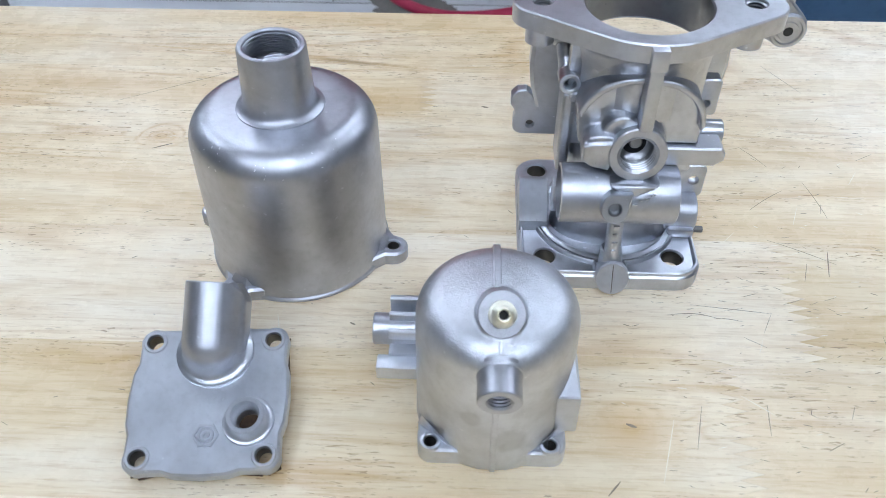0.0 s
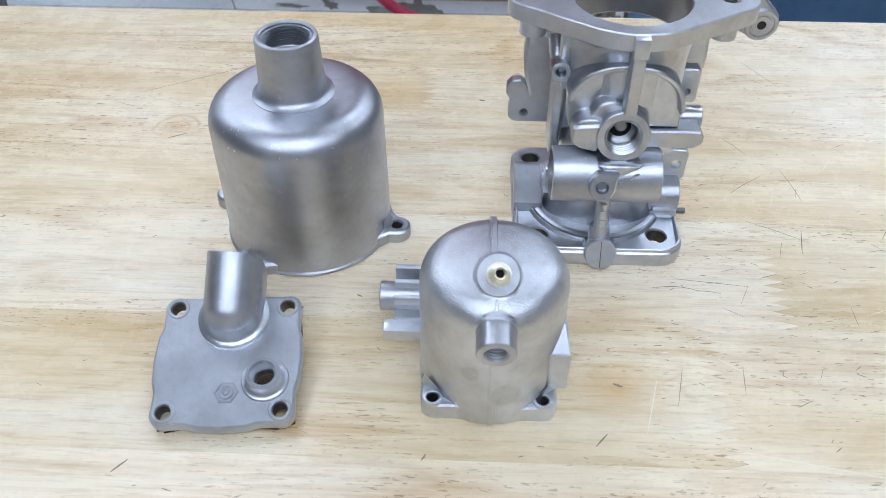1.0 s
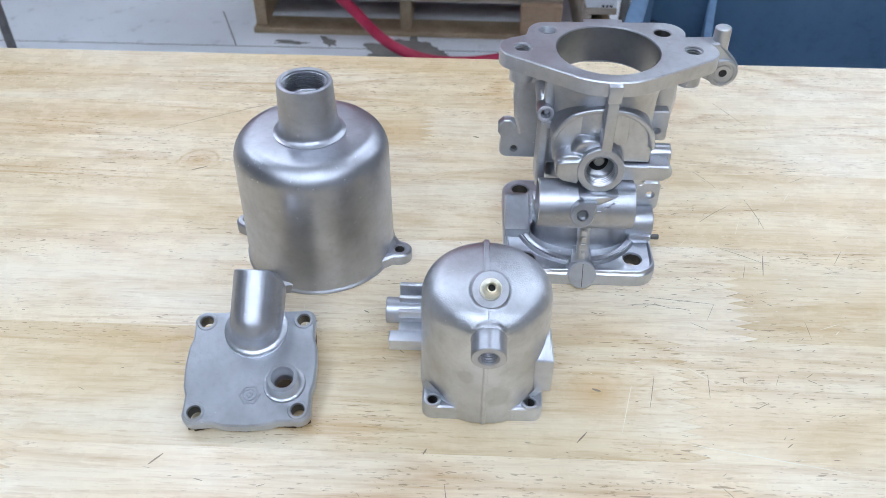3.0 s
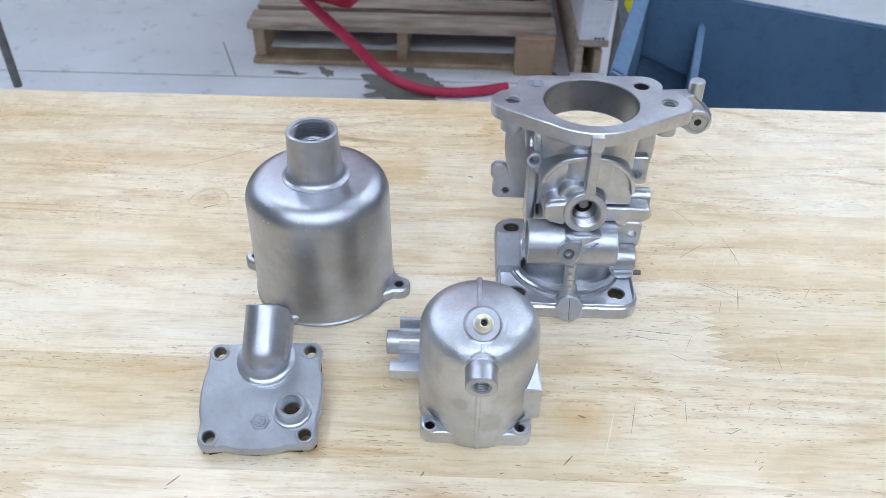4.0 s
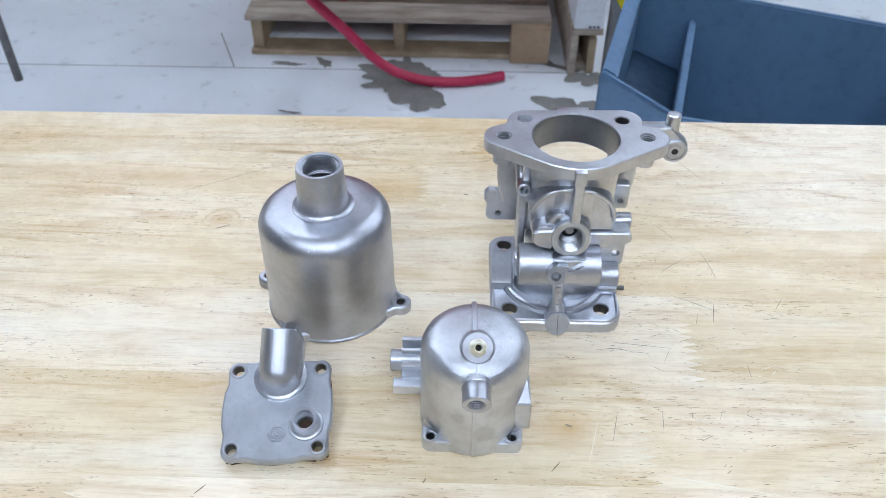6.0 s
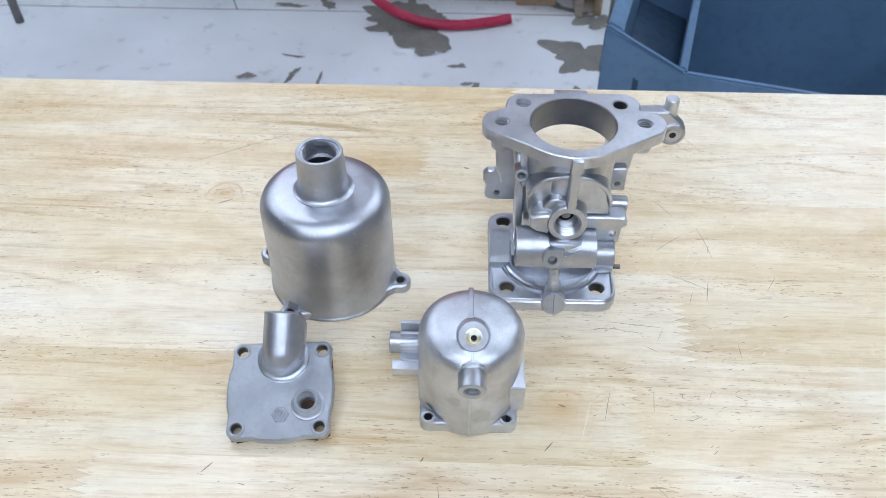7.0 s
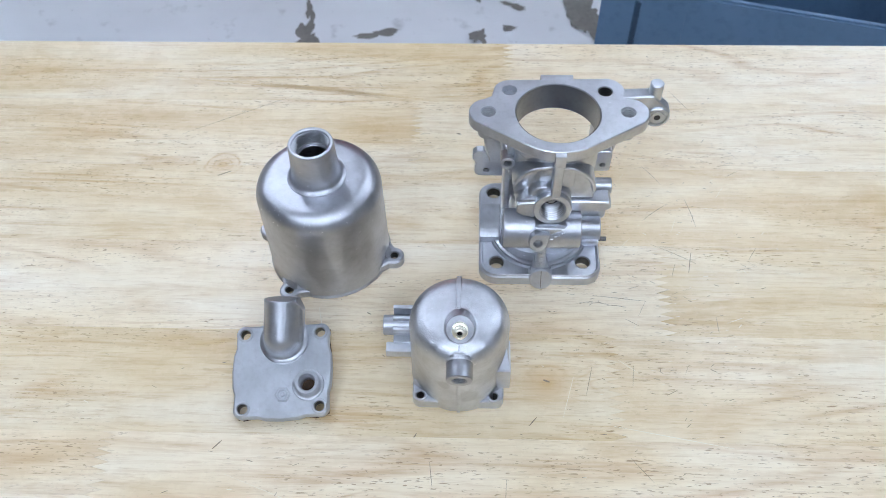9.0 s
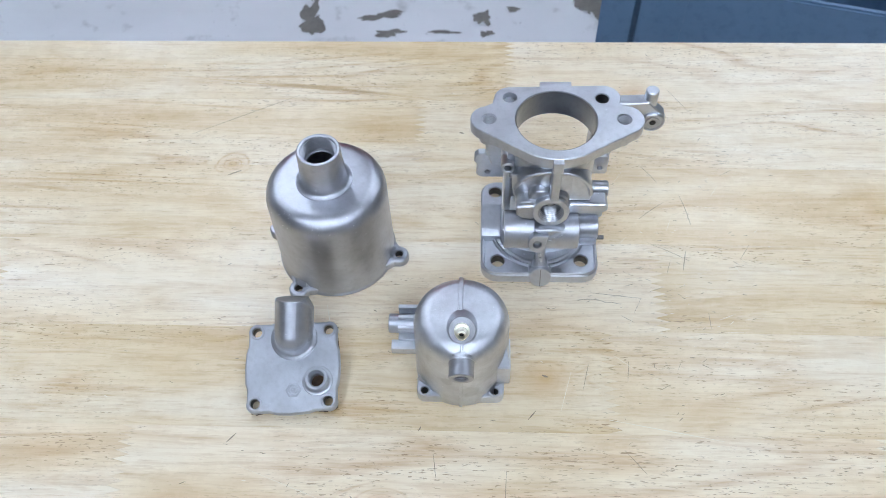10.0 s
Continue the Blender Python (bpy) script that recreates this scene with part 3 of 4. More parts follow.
def cover_plate():
    t = thing("cover_plate", COVER, "square aluminium cover plate with an elbow spout, lying aslant", "machine part", "aluminium carburettor parts")
    h, th = 0.0240, 0.0058
    out = []
    for k in range(4):
        a = 90 * k
        corner = arc(h - 0.0005, h - 0.0005, 0.0055, -20, 110, 8)
        side = [(0.0145, h + 0.0046), (0.0100, h + 0.0060), (0.0, h + 0.0066), (-0.0100, h + 0.0060), (-0.0145, h + 0.0046)]
        for x, y in corner + side:
            c, s = math.cos(radians(a)), math.sin(radians(a))
            out.append((x * c - y * s, x * s + y * c))
    b = 0.0232
    holes = [(sx * b, sy * b, 0.0030) for sx in (-1, 1) for sy in (-1, 1)] + [(0.0163, -0.0100, 0.0046)]
    slab = part("plate", plate(out, holes, -th, 0.0, 0.0009, hole_n=28), SATIN, t)
    torn = random.Random(9)
    ragged = [(x * f, y * f) for (x, y), f in ((q, 1 + torn.uniform(-0.035, 0.022)) for q in out)]
    part("gasket", plate(ragged, holes, -th - 0.0011, -th - 0.0001, 0.0002, hole_n=28), GASKET, t, "ragged dark brown gasket")
    for x, y, r in holes[:4]:
        part("bolt_rim", lathe([(0.0031, 0.0001), (0.0033, 0.0006), (0.0043, 0.0006), (0.0049, -0.0003)], pose(x, y, 0), 28), MILLED, slab, "raised bolt hole rim")
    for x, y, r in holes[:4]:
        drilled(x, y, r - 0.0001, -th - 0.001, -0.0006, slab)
    # elbow spout
    inv = COVER.inverted()
    knee, end = inv @ Vector((-0.0824, 0.2268, 0.9280)), inv @ Vector((-0.0818, 0.2440, 0.9440))
    foot = Vector((knee.x, knee.y, -0.002))
    r = 0.0110
    ball = bmesh.new()
    bmesh.ops.create_uvsphere(ball, u_segments=32, v_segments=20, radius=r, matrix=Matrix.Translation(knee))
    flare = lathe([(0, -0.002), (0.0118, -0.002), (0.0115, 0.0050), (0.0110, 0.008), (0, 0.008)], pose(foot.x, foot.y, 0), 40)
    d = (end - knee).normalized()
    tube = rod(knee, end, r)
    right = Vector((0.80, 0.30, 0.0)).normalized()
    cutn = (right * 0.75 + d * 0.66).normalized()
    bmesh.ops.bisect_plane(tube, geom=tube.verts[:] + tube.edges[:] + tube.faces[:], plane_co=end + right * 0.0040, plane_no=cutn, clear_outer=True)
    bmesh.ops.holes_fill(tube, edges=[e for e in tube.edges if e.is_boundary])
    # flat-sided shoulder under the tube
    n_up = Vector((0, -d.z, d.y)).normalized()
    side = d.cross(n_up).normalized() * (1 if d.cross(n_up).x > 0 else -1)
    tube_axes = Matrix((side, d, n_up)).transposed().to_4x4()
    tube_axes.translation = knee
    heel = box(0.0, -0.004, -0.0115, r + 0.0016, (end - knee).length, 0.0020, 0.0018, tube_axes)
    bmesh.ops.bisect_plane(heel, geom=heel.verts[:] + heel.edges[:] + heel.faces[:], plane_co=end + side * 0.0085, plane_no=(side * 0.86 + d * 0.5).normalized(), clear_outer=True)
    bmesh.ops.holes_fill(heel, edges=[e for e in heel.edges if e.is_boundary])
    cast(part("spout", joined(ball, heel, rod(foot, knee, r), tube, flare, rod(inv @ Vector((-0.0820, 0.2360, 0.9235)), knee, 0.0104)), SMOOTH, t, "smooth elbow spout"), 0.0005, 4)
    part("spout_ring", lathe([(0.0150, -0.0004), (0.0149, 0.0016), (0.0142, 0.0023), (0.0133, 0.0025), (0.0124, 0.0032), (0.0118, 0.0048), (0.0114, 0.0070), (0.0108, 0.0090)], pose(foot.x, foot.y, 0), 56), CAST, t, "stepped ring round the spout's foot")
    # threaded port
    px, py = 0.0163, -0.0100
    part("port", lathe([(0.0046, -th), (0.0046, -0.003)] + [q for k in range(8) for q in ((0.0051, -0.003 + k * 0.0011), (0.0046, -0.0024 + k * 0.0011))] + [(0.0051, 0.0062), (0.0054, 0.0068), (0.0068, 0.0068), (0.0072, 0.0064), (0.0075, 0.0026), (0.0080, 0.0015), (0.0088, 0.0010), (0.0094, 0.0009), (0.0097, 0.0004), (0.0099, -0.0005)], pose(px, py, 0), 40), CAST, t, "threaded port")
    # Brown disc closes the open port in place of the shaded bench below.
    part("port_bottom_shade", lathe([(0, -th + 0.0004), (0.0046, -th + 0.0004)], pose(px, py, 0), 28), GASKET, t, "dark brown disc for the shaded bench under the port")
    # cast maker's emblem as plain rings
    em = pose(0.0009, -0.0152, 0.0) @ Matrix.Diagonal((1.15, 1.15, 1, 1))
    part("emblem", lathe([(0.0034, -0.0002), (0.0035, 0.0006), (0.0043, 0.0006), (0.0045, -0.0002)], em, 6), CAST, slab, "raised hexagonal emblem")
    part("emblem", lathe([(0.0019, -0.0002), (0.0020, 0.0006), (0.0026, 0.0006), (0.0028, -0.0002)], em, 28), CAST, slab)
    part("emblem", lathe([(0.0005, -0.0002), (0.0005, 0.0006), (0.0012, 0.0006), (0.0014, -0.0002)], em, 20), CAST, slab)
    # inner hub below that props up one side
    part("hub", lathe([(0, -0.0131), (0.0085, -0.0131), (0.009, -0.012), (0.0095, -th), (0, -th)], pose(-0.002, 0.0095, 0), 32), GASKET, t)
    return t


cover_plate()

# ---- the carburettor body ----


def carburettor():
    t = thing("carburettor_body", pose(0, 0, 0), "intricate bare aluminium carburettor body standing on its square flange", "machine part", "aluminium carburettor parts")
    z = lambda h: TZ + h
    # square flange on the bench
    holes = [(0.0505, 0.3010, 0.0048), (0.1088, 0.3020, 0.0048), (0.0491, 0.3640, 0.0048), (0.1085, 0.3610, 0.0048)]
    base = part("flange", plate(rounded(0.0385, 0.2885, 0.1208, 0.3740, 0.0115), holes, z(0), z(0.0080), 0.0009, hole_n=28), CAST, t)
    for x, y, r in holes:
        drilled(x, y, r - 0.0001, z(0.0004), z(0.0071), base)
    # raised rims of the pockets on the flange
    pocket = [(0.0396, 0.3196)] + arc(0.0500, 0.2998, 0.0104, 180, 270, 8) + [(0.0728, 0.2894), (0.0735, 0.2902), (0.0735, 0.2972)] + arc(0.0800, 0.3300, 0.0333, 257, 208, 16) + [(0.0480, 0.3196)]
    for mirror in (False, True):
        loop = [(0.1594 - x, y) for x, y in pocket[::-1]] if mirror else pocket
        part("rim", band(loop, 0.0013, z(0.0078), z(0.0099)), CAST, base, "raised rim round a pocket")
    part("block", plate([(0.3180, 0.0078), (0.3490, 0.0078), (0.3470, 0.0120), (0.3410, 0.0222), (0.3372, 0.0226), (0.3190, 0.0128)], [], 0.0390, 0.0530, 0.0010, pose(0, 0, TZ, 90, 0, 90)), CAST, t, "sloping raised block")
    part("block", box(0.1080, 0.3150, z(0.0078), 0.1205, 0.3480, z(0.0130), 0.0015), CAST, t)
    part("ring", lathe([(0.0296, 0.0), (0.0298, 0.0022), (0.0306, 0.0027), (0.0318, 0.0026), (0.0328, 0.0021), (0.0332, 0.0)], pose(0.0800, 0.3300, z(0.0077)), 64), CAST, t, "raised ring round the hub")
    # central casting: hub, column, arch, throat
    col = lathe([(0, 0.004), (0.0290, 0.004), (0.0275, 0.014), (0.0245, 0.030), (0.0235, 0.050), (0.0235, 0.060), (0, 0.060)], pose(0.0820, 0.3260, TZ), 48)
    bmesh.ops.scale(col, vec=(1, 0.62, 1), space=Matrix.Translation((0.0820, 0.3260, TZ)).inverted(), verts=col.verts)
    crest = [(0.0570, 0.0866), (0.0610, 0.0938), (0.0680, 0.0997), (0.0780, 0.1024), (0.0880, 0.1020), (0.0960, 0.1000), (0.1030, 0.0950), (0.1070, 0.0885), (0.1085, 0.0810)]
    fine_crest = []
    for k in range(len(crest) - 1):
        a, b, c, d = [Vector(crest[min(max(k + j, 0), len(crest) - 1)]) for j in (-1, 0, 1, 2)]
        for u in (0, 0.2, 0.4, 0.6, 0.8):
            fine_crest.append(tuple(0.5 * (2 * b + (c - a) * u + (2 * a - 5 * b + 4 * c - d) * u * u + (3 * b - a - 3 * c + d) * u ** 3)))
    crest = fine_crest + crest[-1:]
    arch = plate([(0.1085, 0.0690)] + crest[::-1] + [(0.0595, 0.0690)], [], 0.0, 0.0100, 0.0005, pose(0, 0.3165, TZ, 90))
    lower = [(x + (0.083 - x) * 0.075, h - 0.0028) for x, h in crest]
    brow = plate(crest[::-1] + lower, [], 0.0, 0.0080, 0.0006, pose(0, 0.3090, TZ, 90))
    slab = box(0.0640, 0.3110, z(0.0500), 0.1100, 0.3330, z(0.0690), 0.002)
    lobes = plate(hull(arc(0.0825, 0.0712, 0.0121, 0, 360, 32) + arc(0.0760, 0.0775, 0.0080, 0, 360, 24)), [(0.0825, 0.0700, 0.0086)], 0.0, 0.0160, 0.0008, pose(0, 0.3160, TZ, 90))
    nose = plate(arc(0.0680, 0.0704, 0.0080, 0, 360, 28)[:-1], [], 0.0, 0.0200, 0.0008, pose(0, 0.3170, TZ, 90))
    wing = plate([(0.0602, 0.0672), (0.0640, 0.0640), (0.0716, 0.0622), (0.0724, 0.0640), (0.0720, 0.0758), (0.0640, 0.0752), (0.0602, 0.0742)], [], 0.0, 0.0060, 0.0006, pose(0, 0.3015, TZ, 90))
    stem = box(0.0524, 0.3150, z(0.0462), 0.0574, 0.3330, z(0.0860), 0.001)
    stem_top = box(0.0540, 0.3160, z(0.0600), 0.0640, 0.3250, z(0.0870), 0.002)
    cast(part("core", joined(col, arch, brow, slab, lobes, nose, wing), CAST, t), 0.0005, 4)
    cast(part("stem", joined(stem, stem_top), CAST, t), 0.0005, 3)
    # throat under the top flange, open through
    tc = (0.0835, 0.3295)
    throat = lathe([(0.0252, -0.0007), (0.0252, -0.0190), (0.0256, -0.0200), (0.0270, -0.0200), (0.0276, -0.0185), (0.0278, -0.0120), (0.0288, -0.0086), (0.0310, -0.0070)], pose(*tc, z(0.1195)), 96)
    bmesh.ops.bisect_plane(throat, geom=throat.verts[:] + throat.edges[:] + throat.faces[:], plane_co=(0, 0.3012, z(0.1110)), plane_no=(0, -0.78, -0.62), clear_outer=True)
    part("throat", throat, CAST, t)
    body = lathe([(0.0335, 0.1122), (0.0312, 0.1108), (0.0290, 0.1075), (0.0280, 0.1035), (0.0276, 0.0980), (0.0276, 0.0800)], pose(*tc, TZ), 96)
    bmesh.ops.scale(body, vec=(1, 0.855, 1), space=Matrix.Translation((*tc, 0)).inverted(), verts=body.verts)
    bmesh.ops.bisect_plane(body, geom=body.verts[:] + body.edges[:] + body.faces[:], plane_co=(0, 0.3175, 0), plane_no=(0, 1, 0), clear_outer=True)
    bmesh.ops.recalc_face_normals(body, faces=body.faces[:])
    bmesh.ops.solidify(body, geom=body.faces[:], thickness=0.0015)
    part("throat_front", body, CAST, t)
    # top flange
    outline = [(0.1256 + 0.0122 * math.cos(radians(a)), 0.3305 + 0.0122 * math.sin(radians(a))) for a in range(-54, 79, 11)] + [(0.1238, 0.3438)]
    outline += [(0.1136 + 0.0113 * math.cos(radians(a)), 0.3492 + 0.0113 * math.sin(radians(a))) for a in range(5, 91, 10)]
    outline += [(0.0550 + 0.0098 * math.cos(radians(a)), 0.3488 + 0.0098 * math.sin(radians(a))) for a in range(90, 171, 10)] + [(0.0440, 0.3440)]
    outline += [(0.0416 + 0.0113 * math.cos(radians(a)), 0.3303 + 0.0113 * math.sin(radians(a))) for a in range(102, 235, 11)]
    outline += [(0.0835 + 0.0345 * math.cos(radians(a)), 0.3310 + 0.0345 * math.sin(radians(a))) for a in range(240, 301, 6)]
    top_holes = [(0.0835, 0.3295, 0.0252), (0.0420, 0.3300, 0.0043), (0.1252, 0.3303, 0.0043), (0.0550, 0.3488, 0.0042), (0.1130, 0.3485, 0.0042)]
    crown = part("top_flange", plate(outline, top_holes, z(0.1118), z(0.1195), 0.0006, hole_n=48), MILLED, t, "milled top flange")
    # Liner darkens the bore: machined metal with its inner shade coloured in.
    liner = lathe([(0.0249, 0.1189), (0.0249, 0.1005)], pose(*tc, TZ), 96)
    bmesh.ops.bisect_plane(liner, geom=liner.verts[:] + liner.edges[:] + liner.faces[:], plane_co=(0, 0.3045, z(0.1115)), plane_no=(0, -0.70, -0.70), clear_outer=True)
    part("bore", liner, BORED, crown, "machined bore, coloured darker for its shade")
    part("tab", box(0.0745, 0.3560, z(0.1120), 0.0945, 0.3638, z(0.1191), 0.0004), MILLED, t)
    for x in (0.0420, 0.1252):
        prof = []
        for k in range(6):
            prof += [(0.0044, -k * 0.0015), (0.0044, -k * 0.0015 - 0.0003), (0.0036, -k * 0.0015 - 0.0008), (0.0036, -k * 0.0015 - 0.0010)]
        part("thread", lathe(prof, pose(x, 0.3300, z(0.1190)), 28), THREAD, crown, "cut screw thread")
        part("boss", cup((x, 0.3300, z(0.1119)), (0, 0, 1), 0.0060, 0.0044, 0.009, 0.0098), CAST, t)
        # Black disc over the boss floor stands in for shade down the hole.
        part("thread_shade", lathe([(0, 0), (0.0043, 0)], pose(x, 0.3300, z(0.1092)), 24), BLACK, crown, "black disc for the shade in a threaded hole")
    for x in (0.0550, 0.1130):
        part("boss", cup((x, 0.3488 if x < 0.1 else 0.3485, z(0.1121)), (0, 0, 1), 0.0068, 0.0042, 0.011, 0.012), CAST, t)
    part("blind_plug", lathe([(0, 0), (0.0041, 0)], pose(0.0550, 0.3488, z(0.1160)), 24), BORED, crown, "flat plug in a flange hole")
    for x in (0.0550, 0.1130):
        drilled(x, 0.3488 if x < 0.1 else 0.3485, 0.0041, z(0.1030), z(0.1160 if x < 0.1 else 0.1188), crown)
    # vertical rib from flange to port
    part("rib", box(0.0808, 0.2938, z(0.0828), 0.0862, 0.3025, z(0.1150), 0.0008), CAST, t)
    part("rib_head", box(0.0803, 0.2932, z(0.1100), 0.0867, 0.3020, z(0.1189), 0.0005), MILLED, t)
    # front port with thread
    mouth = part("port", cup((0.0825, 0.2945, z(0.0712)), (0, -1, 0.16), 0.0118, 0.0079, 0.0125, 0.0135, 7, 0.0005), MILLED, t, "threaded front port")
    ridges = [q for k in range(7) for q in ((0.0078, -0.0008 - k * 0.0016), (0.0071, -0.0016 - k * 0.0016))]
    part("port_thread", lathe(ridges + [(0.0040, -0.0122)], along((0.0825, 0.2945, z(0.0712)), (0, -1, 0.16)), 36), THREAD, mouth, "cut screw thread")
    # Black disc at the back of the port paints in the cavity's shade.
    part("port_shade", lathe([(0, 0), (0.0060, 0)], along((0.0825, 0.3062, z(0.0692)), (0, -1, 0.16)), 24), BLACK, mouth, "black disc for the shade inside the port")
    part("jet", rod((0.0820, 0.3070, z(0.0718)), (0.0820, 0.3010, z(0.0728)), 0.0030, 0.0028, 0.0006, 20), BORED, mouth, "small jet")
    vee = plate([(0.0722, 0.0600), (0.0735, 0.0575), (0.0775, 0.0545), (0.0812, 0.0518), (0.0850, 0.0545), (0.0905, 0.0580), (0.0925, 0.0600)], [], 0.0, 0.0130, 0.0012, pose(0, 0.3015, TZ, 90))
    cast(part("saddle", joined(vee, box(0.0745, 0.2980, z(0.0520), 0.0900, 0.3100, z(0.0612), 0.002)), CAST, t, "tapering saddle with a torn edge"), 0.0005, 4)
    for k, (dx, dz) in enumerate(((0.0015, 0.0), (0.0040, 0.0022), (0.0062, 0.0028), (0.0078, 0.0046), (0.0090, 0.0052))):
        part("burr", box(-0.0010, -0.0004, -0.0005, 0.0010, 0.0004, 0.0005, 0.0002, pose(0.0816 + dx, 0.2864 + 0.0002 * k, z(0.0522) + dz, 25, 12 * k, 20 * k)), CAST, t, "torn casting burr")
    # cross barrel
    part("barrel", lathe([(0.0112, 0.006), (0.0112, 0.0), (0.0126, 0.0003), (0.0127, 0.0008), (0.0127, 0.0485), (0.0120, 0.0490), (0, 0.0490)], along((0.0530, 0.2990, z(0.0478)), (1, 0, 0)), 56), SMOOTH, t, "smooth cross barrel")
    part("barrel_floor", lathe([(0, 0.005), (0.0115, 0.005)], along((0.0530, 0.2990, z(0.0478)), (1, 0, 0)), 40), STEEL, t)
    part("side_barrel", rod((0.0940, 0.3270, z(0.0150)), (0.1212, 0.3270, z(0.0150)), 0.0095, None, 0.0006, 40), SMOOTH, t, "short round barrel lying on the flange")
    # screw lug in front of the barrel
    lug = arc(0, -0.0006, 0.0058, 180, 360, 14) + [(0.0062, 0.0030), (0.0070, 0.0064), (-0.0022, 0.0066), (-0.0046, 0.0044), (-0.0056, 0.0020)]
    part("screw_lug", plate(lug, [(0, 0, 0.0026)], -0.010, 0.0008, 0.0006, along((0.0746, 0.2834, z(0.0522)), (0, -1, 0.35))), CAST, t, "small lug with a tapped hole")
    part("screw_hole", lathe([(0.0026, 0), (0.0023, -0.001), (0.0026, -0.002), (0.0023, -0.003), (0, -0.003)], along((0.0746, 0.2832, z(0.0524)), (0, -1, 0.35)), 20), THREAD, t)
    # front plug with its rod
    plug = part("plug", lathe([(0, 0.0004), (0.0071, 0.0004), (0.0077, -0.0003), (0.0077, -0.0050), (0.0066, -0.0100), (0.0050, -0.0110), (0, -0.0110)], along((0.0798, 0.2866, z(0.0086)), (0, -0.92, 0.38)), 40), MILLED, t, "round plug with a scribed line")
    part("scribe", box(-0.0002, -0.0066, 0.0003, 0.0002, 0.0066, 0.0005, 0, along((0.0798, 0.2866, z(0.0086)), (0, -0.92, 0.38))), STEEL, plug)
    bar = part("rod", rod((0.0795, 0.2945, z(0.0150)), (0.0780, 0.2935, z(0.0420)), 0.0036, 0.0034, 0.0004, 20), CAST, t)
    for k in range(4):
        part("cast_mark", box(-0.0018, -0.0004, 0.005 + 0.005 * k, 0.0004 + 0.0006 * (k % 2), 0.0004, 0.0072 + 0.005 * k, 0.0002, pose(0.0795 - 0.0003 * k, 0.2908 - 0.0001 * k, z(0.0150), 2)), CAST, bar, "raised cast mark")
    part("plug_neck", rod((0.0796, 0.2950, z(0.0080)), (0.0792, 0.2965, z(0.0190)), 0.0055, 0.0048, 0.0006, 24), CAST, t)
    # left lever bracket
    lev = arc(0.0045, 0.0045, 0.0045, 180, 270, 5) + [(0.0240, 0.0), (0.0240, 0.0225), (0.0190, 0.0195), (0.0095, 0.0197), (0.0082, 0.0222), (0.0055, 0.0243), (0.0015, 0.0240), (-0.0012, 0.0210), (-0.0014, 0.0165), (0.0004, 0.0135), (0.0010, 0.0115), (0.0002, 0.0090)]
    part("bracket", plate(lev, [(0.0080, 0.0058, 0.0019)], -0.005, 0.0, 0.0006, pose(0.0345, 0.3510, z(0.0400), 90)), CAST, t, "flat bracket with a drilled hole")
    # Dark disc in the hole replaces the shade that its depth would give.
    part("bracket_hole_shade", lathe([(0, 0), (0.0019, 0)], along((0.0425, 0.3535, z(0.0458)), (0, -1, 0)), 20), STEEL, t)
    part("boss_web", box(0.0540, 0.3190, z(0.0860), 0.0610, 0.3270, z(0.1119), 0.0012), CAST, t)
    for side in (1, -1):
        shape = [(0.0445, 0.0580), (0.0412, 0.0700), (0.0402, 0.0800), (0.0408, 0.0900), (0.0430, 0.0980), (0.0470, 0.1060), (0.0580, 0.1110), (0.0580, 0.0580)]
        shape = [(x if side > 0 else 0.1672 - x, h) for x, h in shape]
        part("ear", plate(shape, [], -0.009, 0.0, 0.0016, pose(0, 0.3455 if side > 0 else 0.3480, TZ, 90)), CAST, t, "curved side ear")
    part("screw_boss", cup((0.0545, 0.3140, z(0.0912)), (0, -1, 0.15), 0.0043, 0.0024, 0.008, 0.012), CAST, t, "small drilled boss")
    part("boss_tail", rod((0.0543, 0.3250, z(0.0900)), (0.0525, 0.3400, z(0.1050)), 0.0036, 0.0040, 0.0003, 24), CAST, t)
    part("boss_collar", rod((0.0532, 0.3330, z(0.0985)), (0.0522, 0.3430, z(0.1075)), 0.0052, 0.0054, 0.0008, 24), CAST, t)
    part("boss_web", box(0.0548, 0.3120, z(0.0835), 0.0640, 0.3230, z(0.0880), 0.0016), CAST, t)
    # right side: arm, rods and tabs
    part("arm", hull_arm(), CAST, t, "throttle lever arm with an eye")
    part("eye", lathe([(0.0022, -0.009), (0.0022, 0.0004), (0.0042, 0.0006), (0.0045, 0.0), (0.0056, 0.0), (0.0060, 0.0008), (0.0072, 0.0008), (0.0078, 0.0), (0.0078, -0.009)], along((0.1485, 0.3500, z(0.0970)), (0, -1, 0)), 36, closed=True), CAST, t)
    # Black disc across the eye, coloured as the shade within its hole.
    part("eye_hole_shade", lathe([(0, 0.0005), (0.0021, 0.0005)], along((0.1485, 0.3500, z(0.0970)), (0, -1, 0)), 20), BLACK, t)
    part("eye_pin", rod((0.1455, 0.3560, z(0.0980)), (0.1455, 0.3560, z(0.1200)), 0.0046, 0.0042, 0.0006, 28), CAST, t)
    part("bar", plate([(0.0930, 0.0595), (0.1165, 0.0595), (0.1202, 0.0625), (0.1202, 0.0660), (0.1184, 0.0685), (0.0930, 0.0685)], [], 0.0, 0.0105, 0.0008, pose(0, 0.3140, TZ, 90)), CAST, t)
    part("side_stub", cup((0.1212, 0.3196, z(0.0662)), (1, 0, 0), 0.0052, 0.0026, 0.006, 0.018), CAST, t)
    tab = rounded(-0.0140, -0.0100, 0.0052, 0.0085, 0.0030)
    part("side_tab", plate(tab, [(0.0, 0.0, 0.0023)], -0.004, 0.0, 0.0005, pose(0.1188, 0.3300, z(0.0310), 90)), CAST, t, "small tab with a drilled hole")
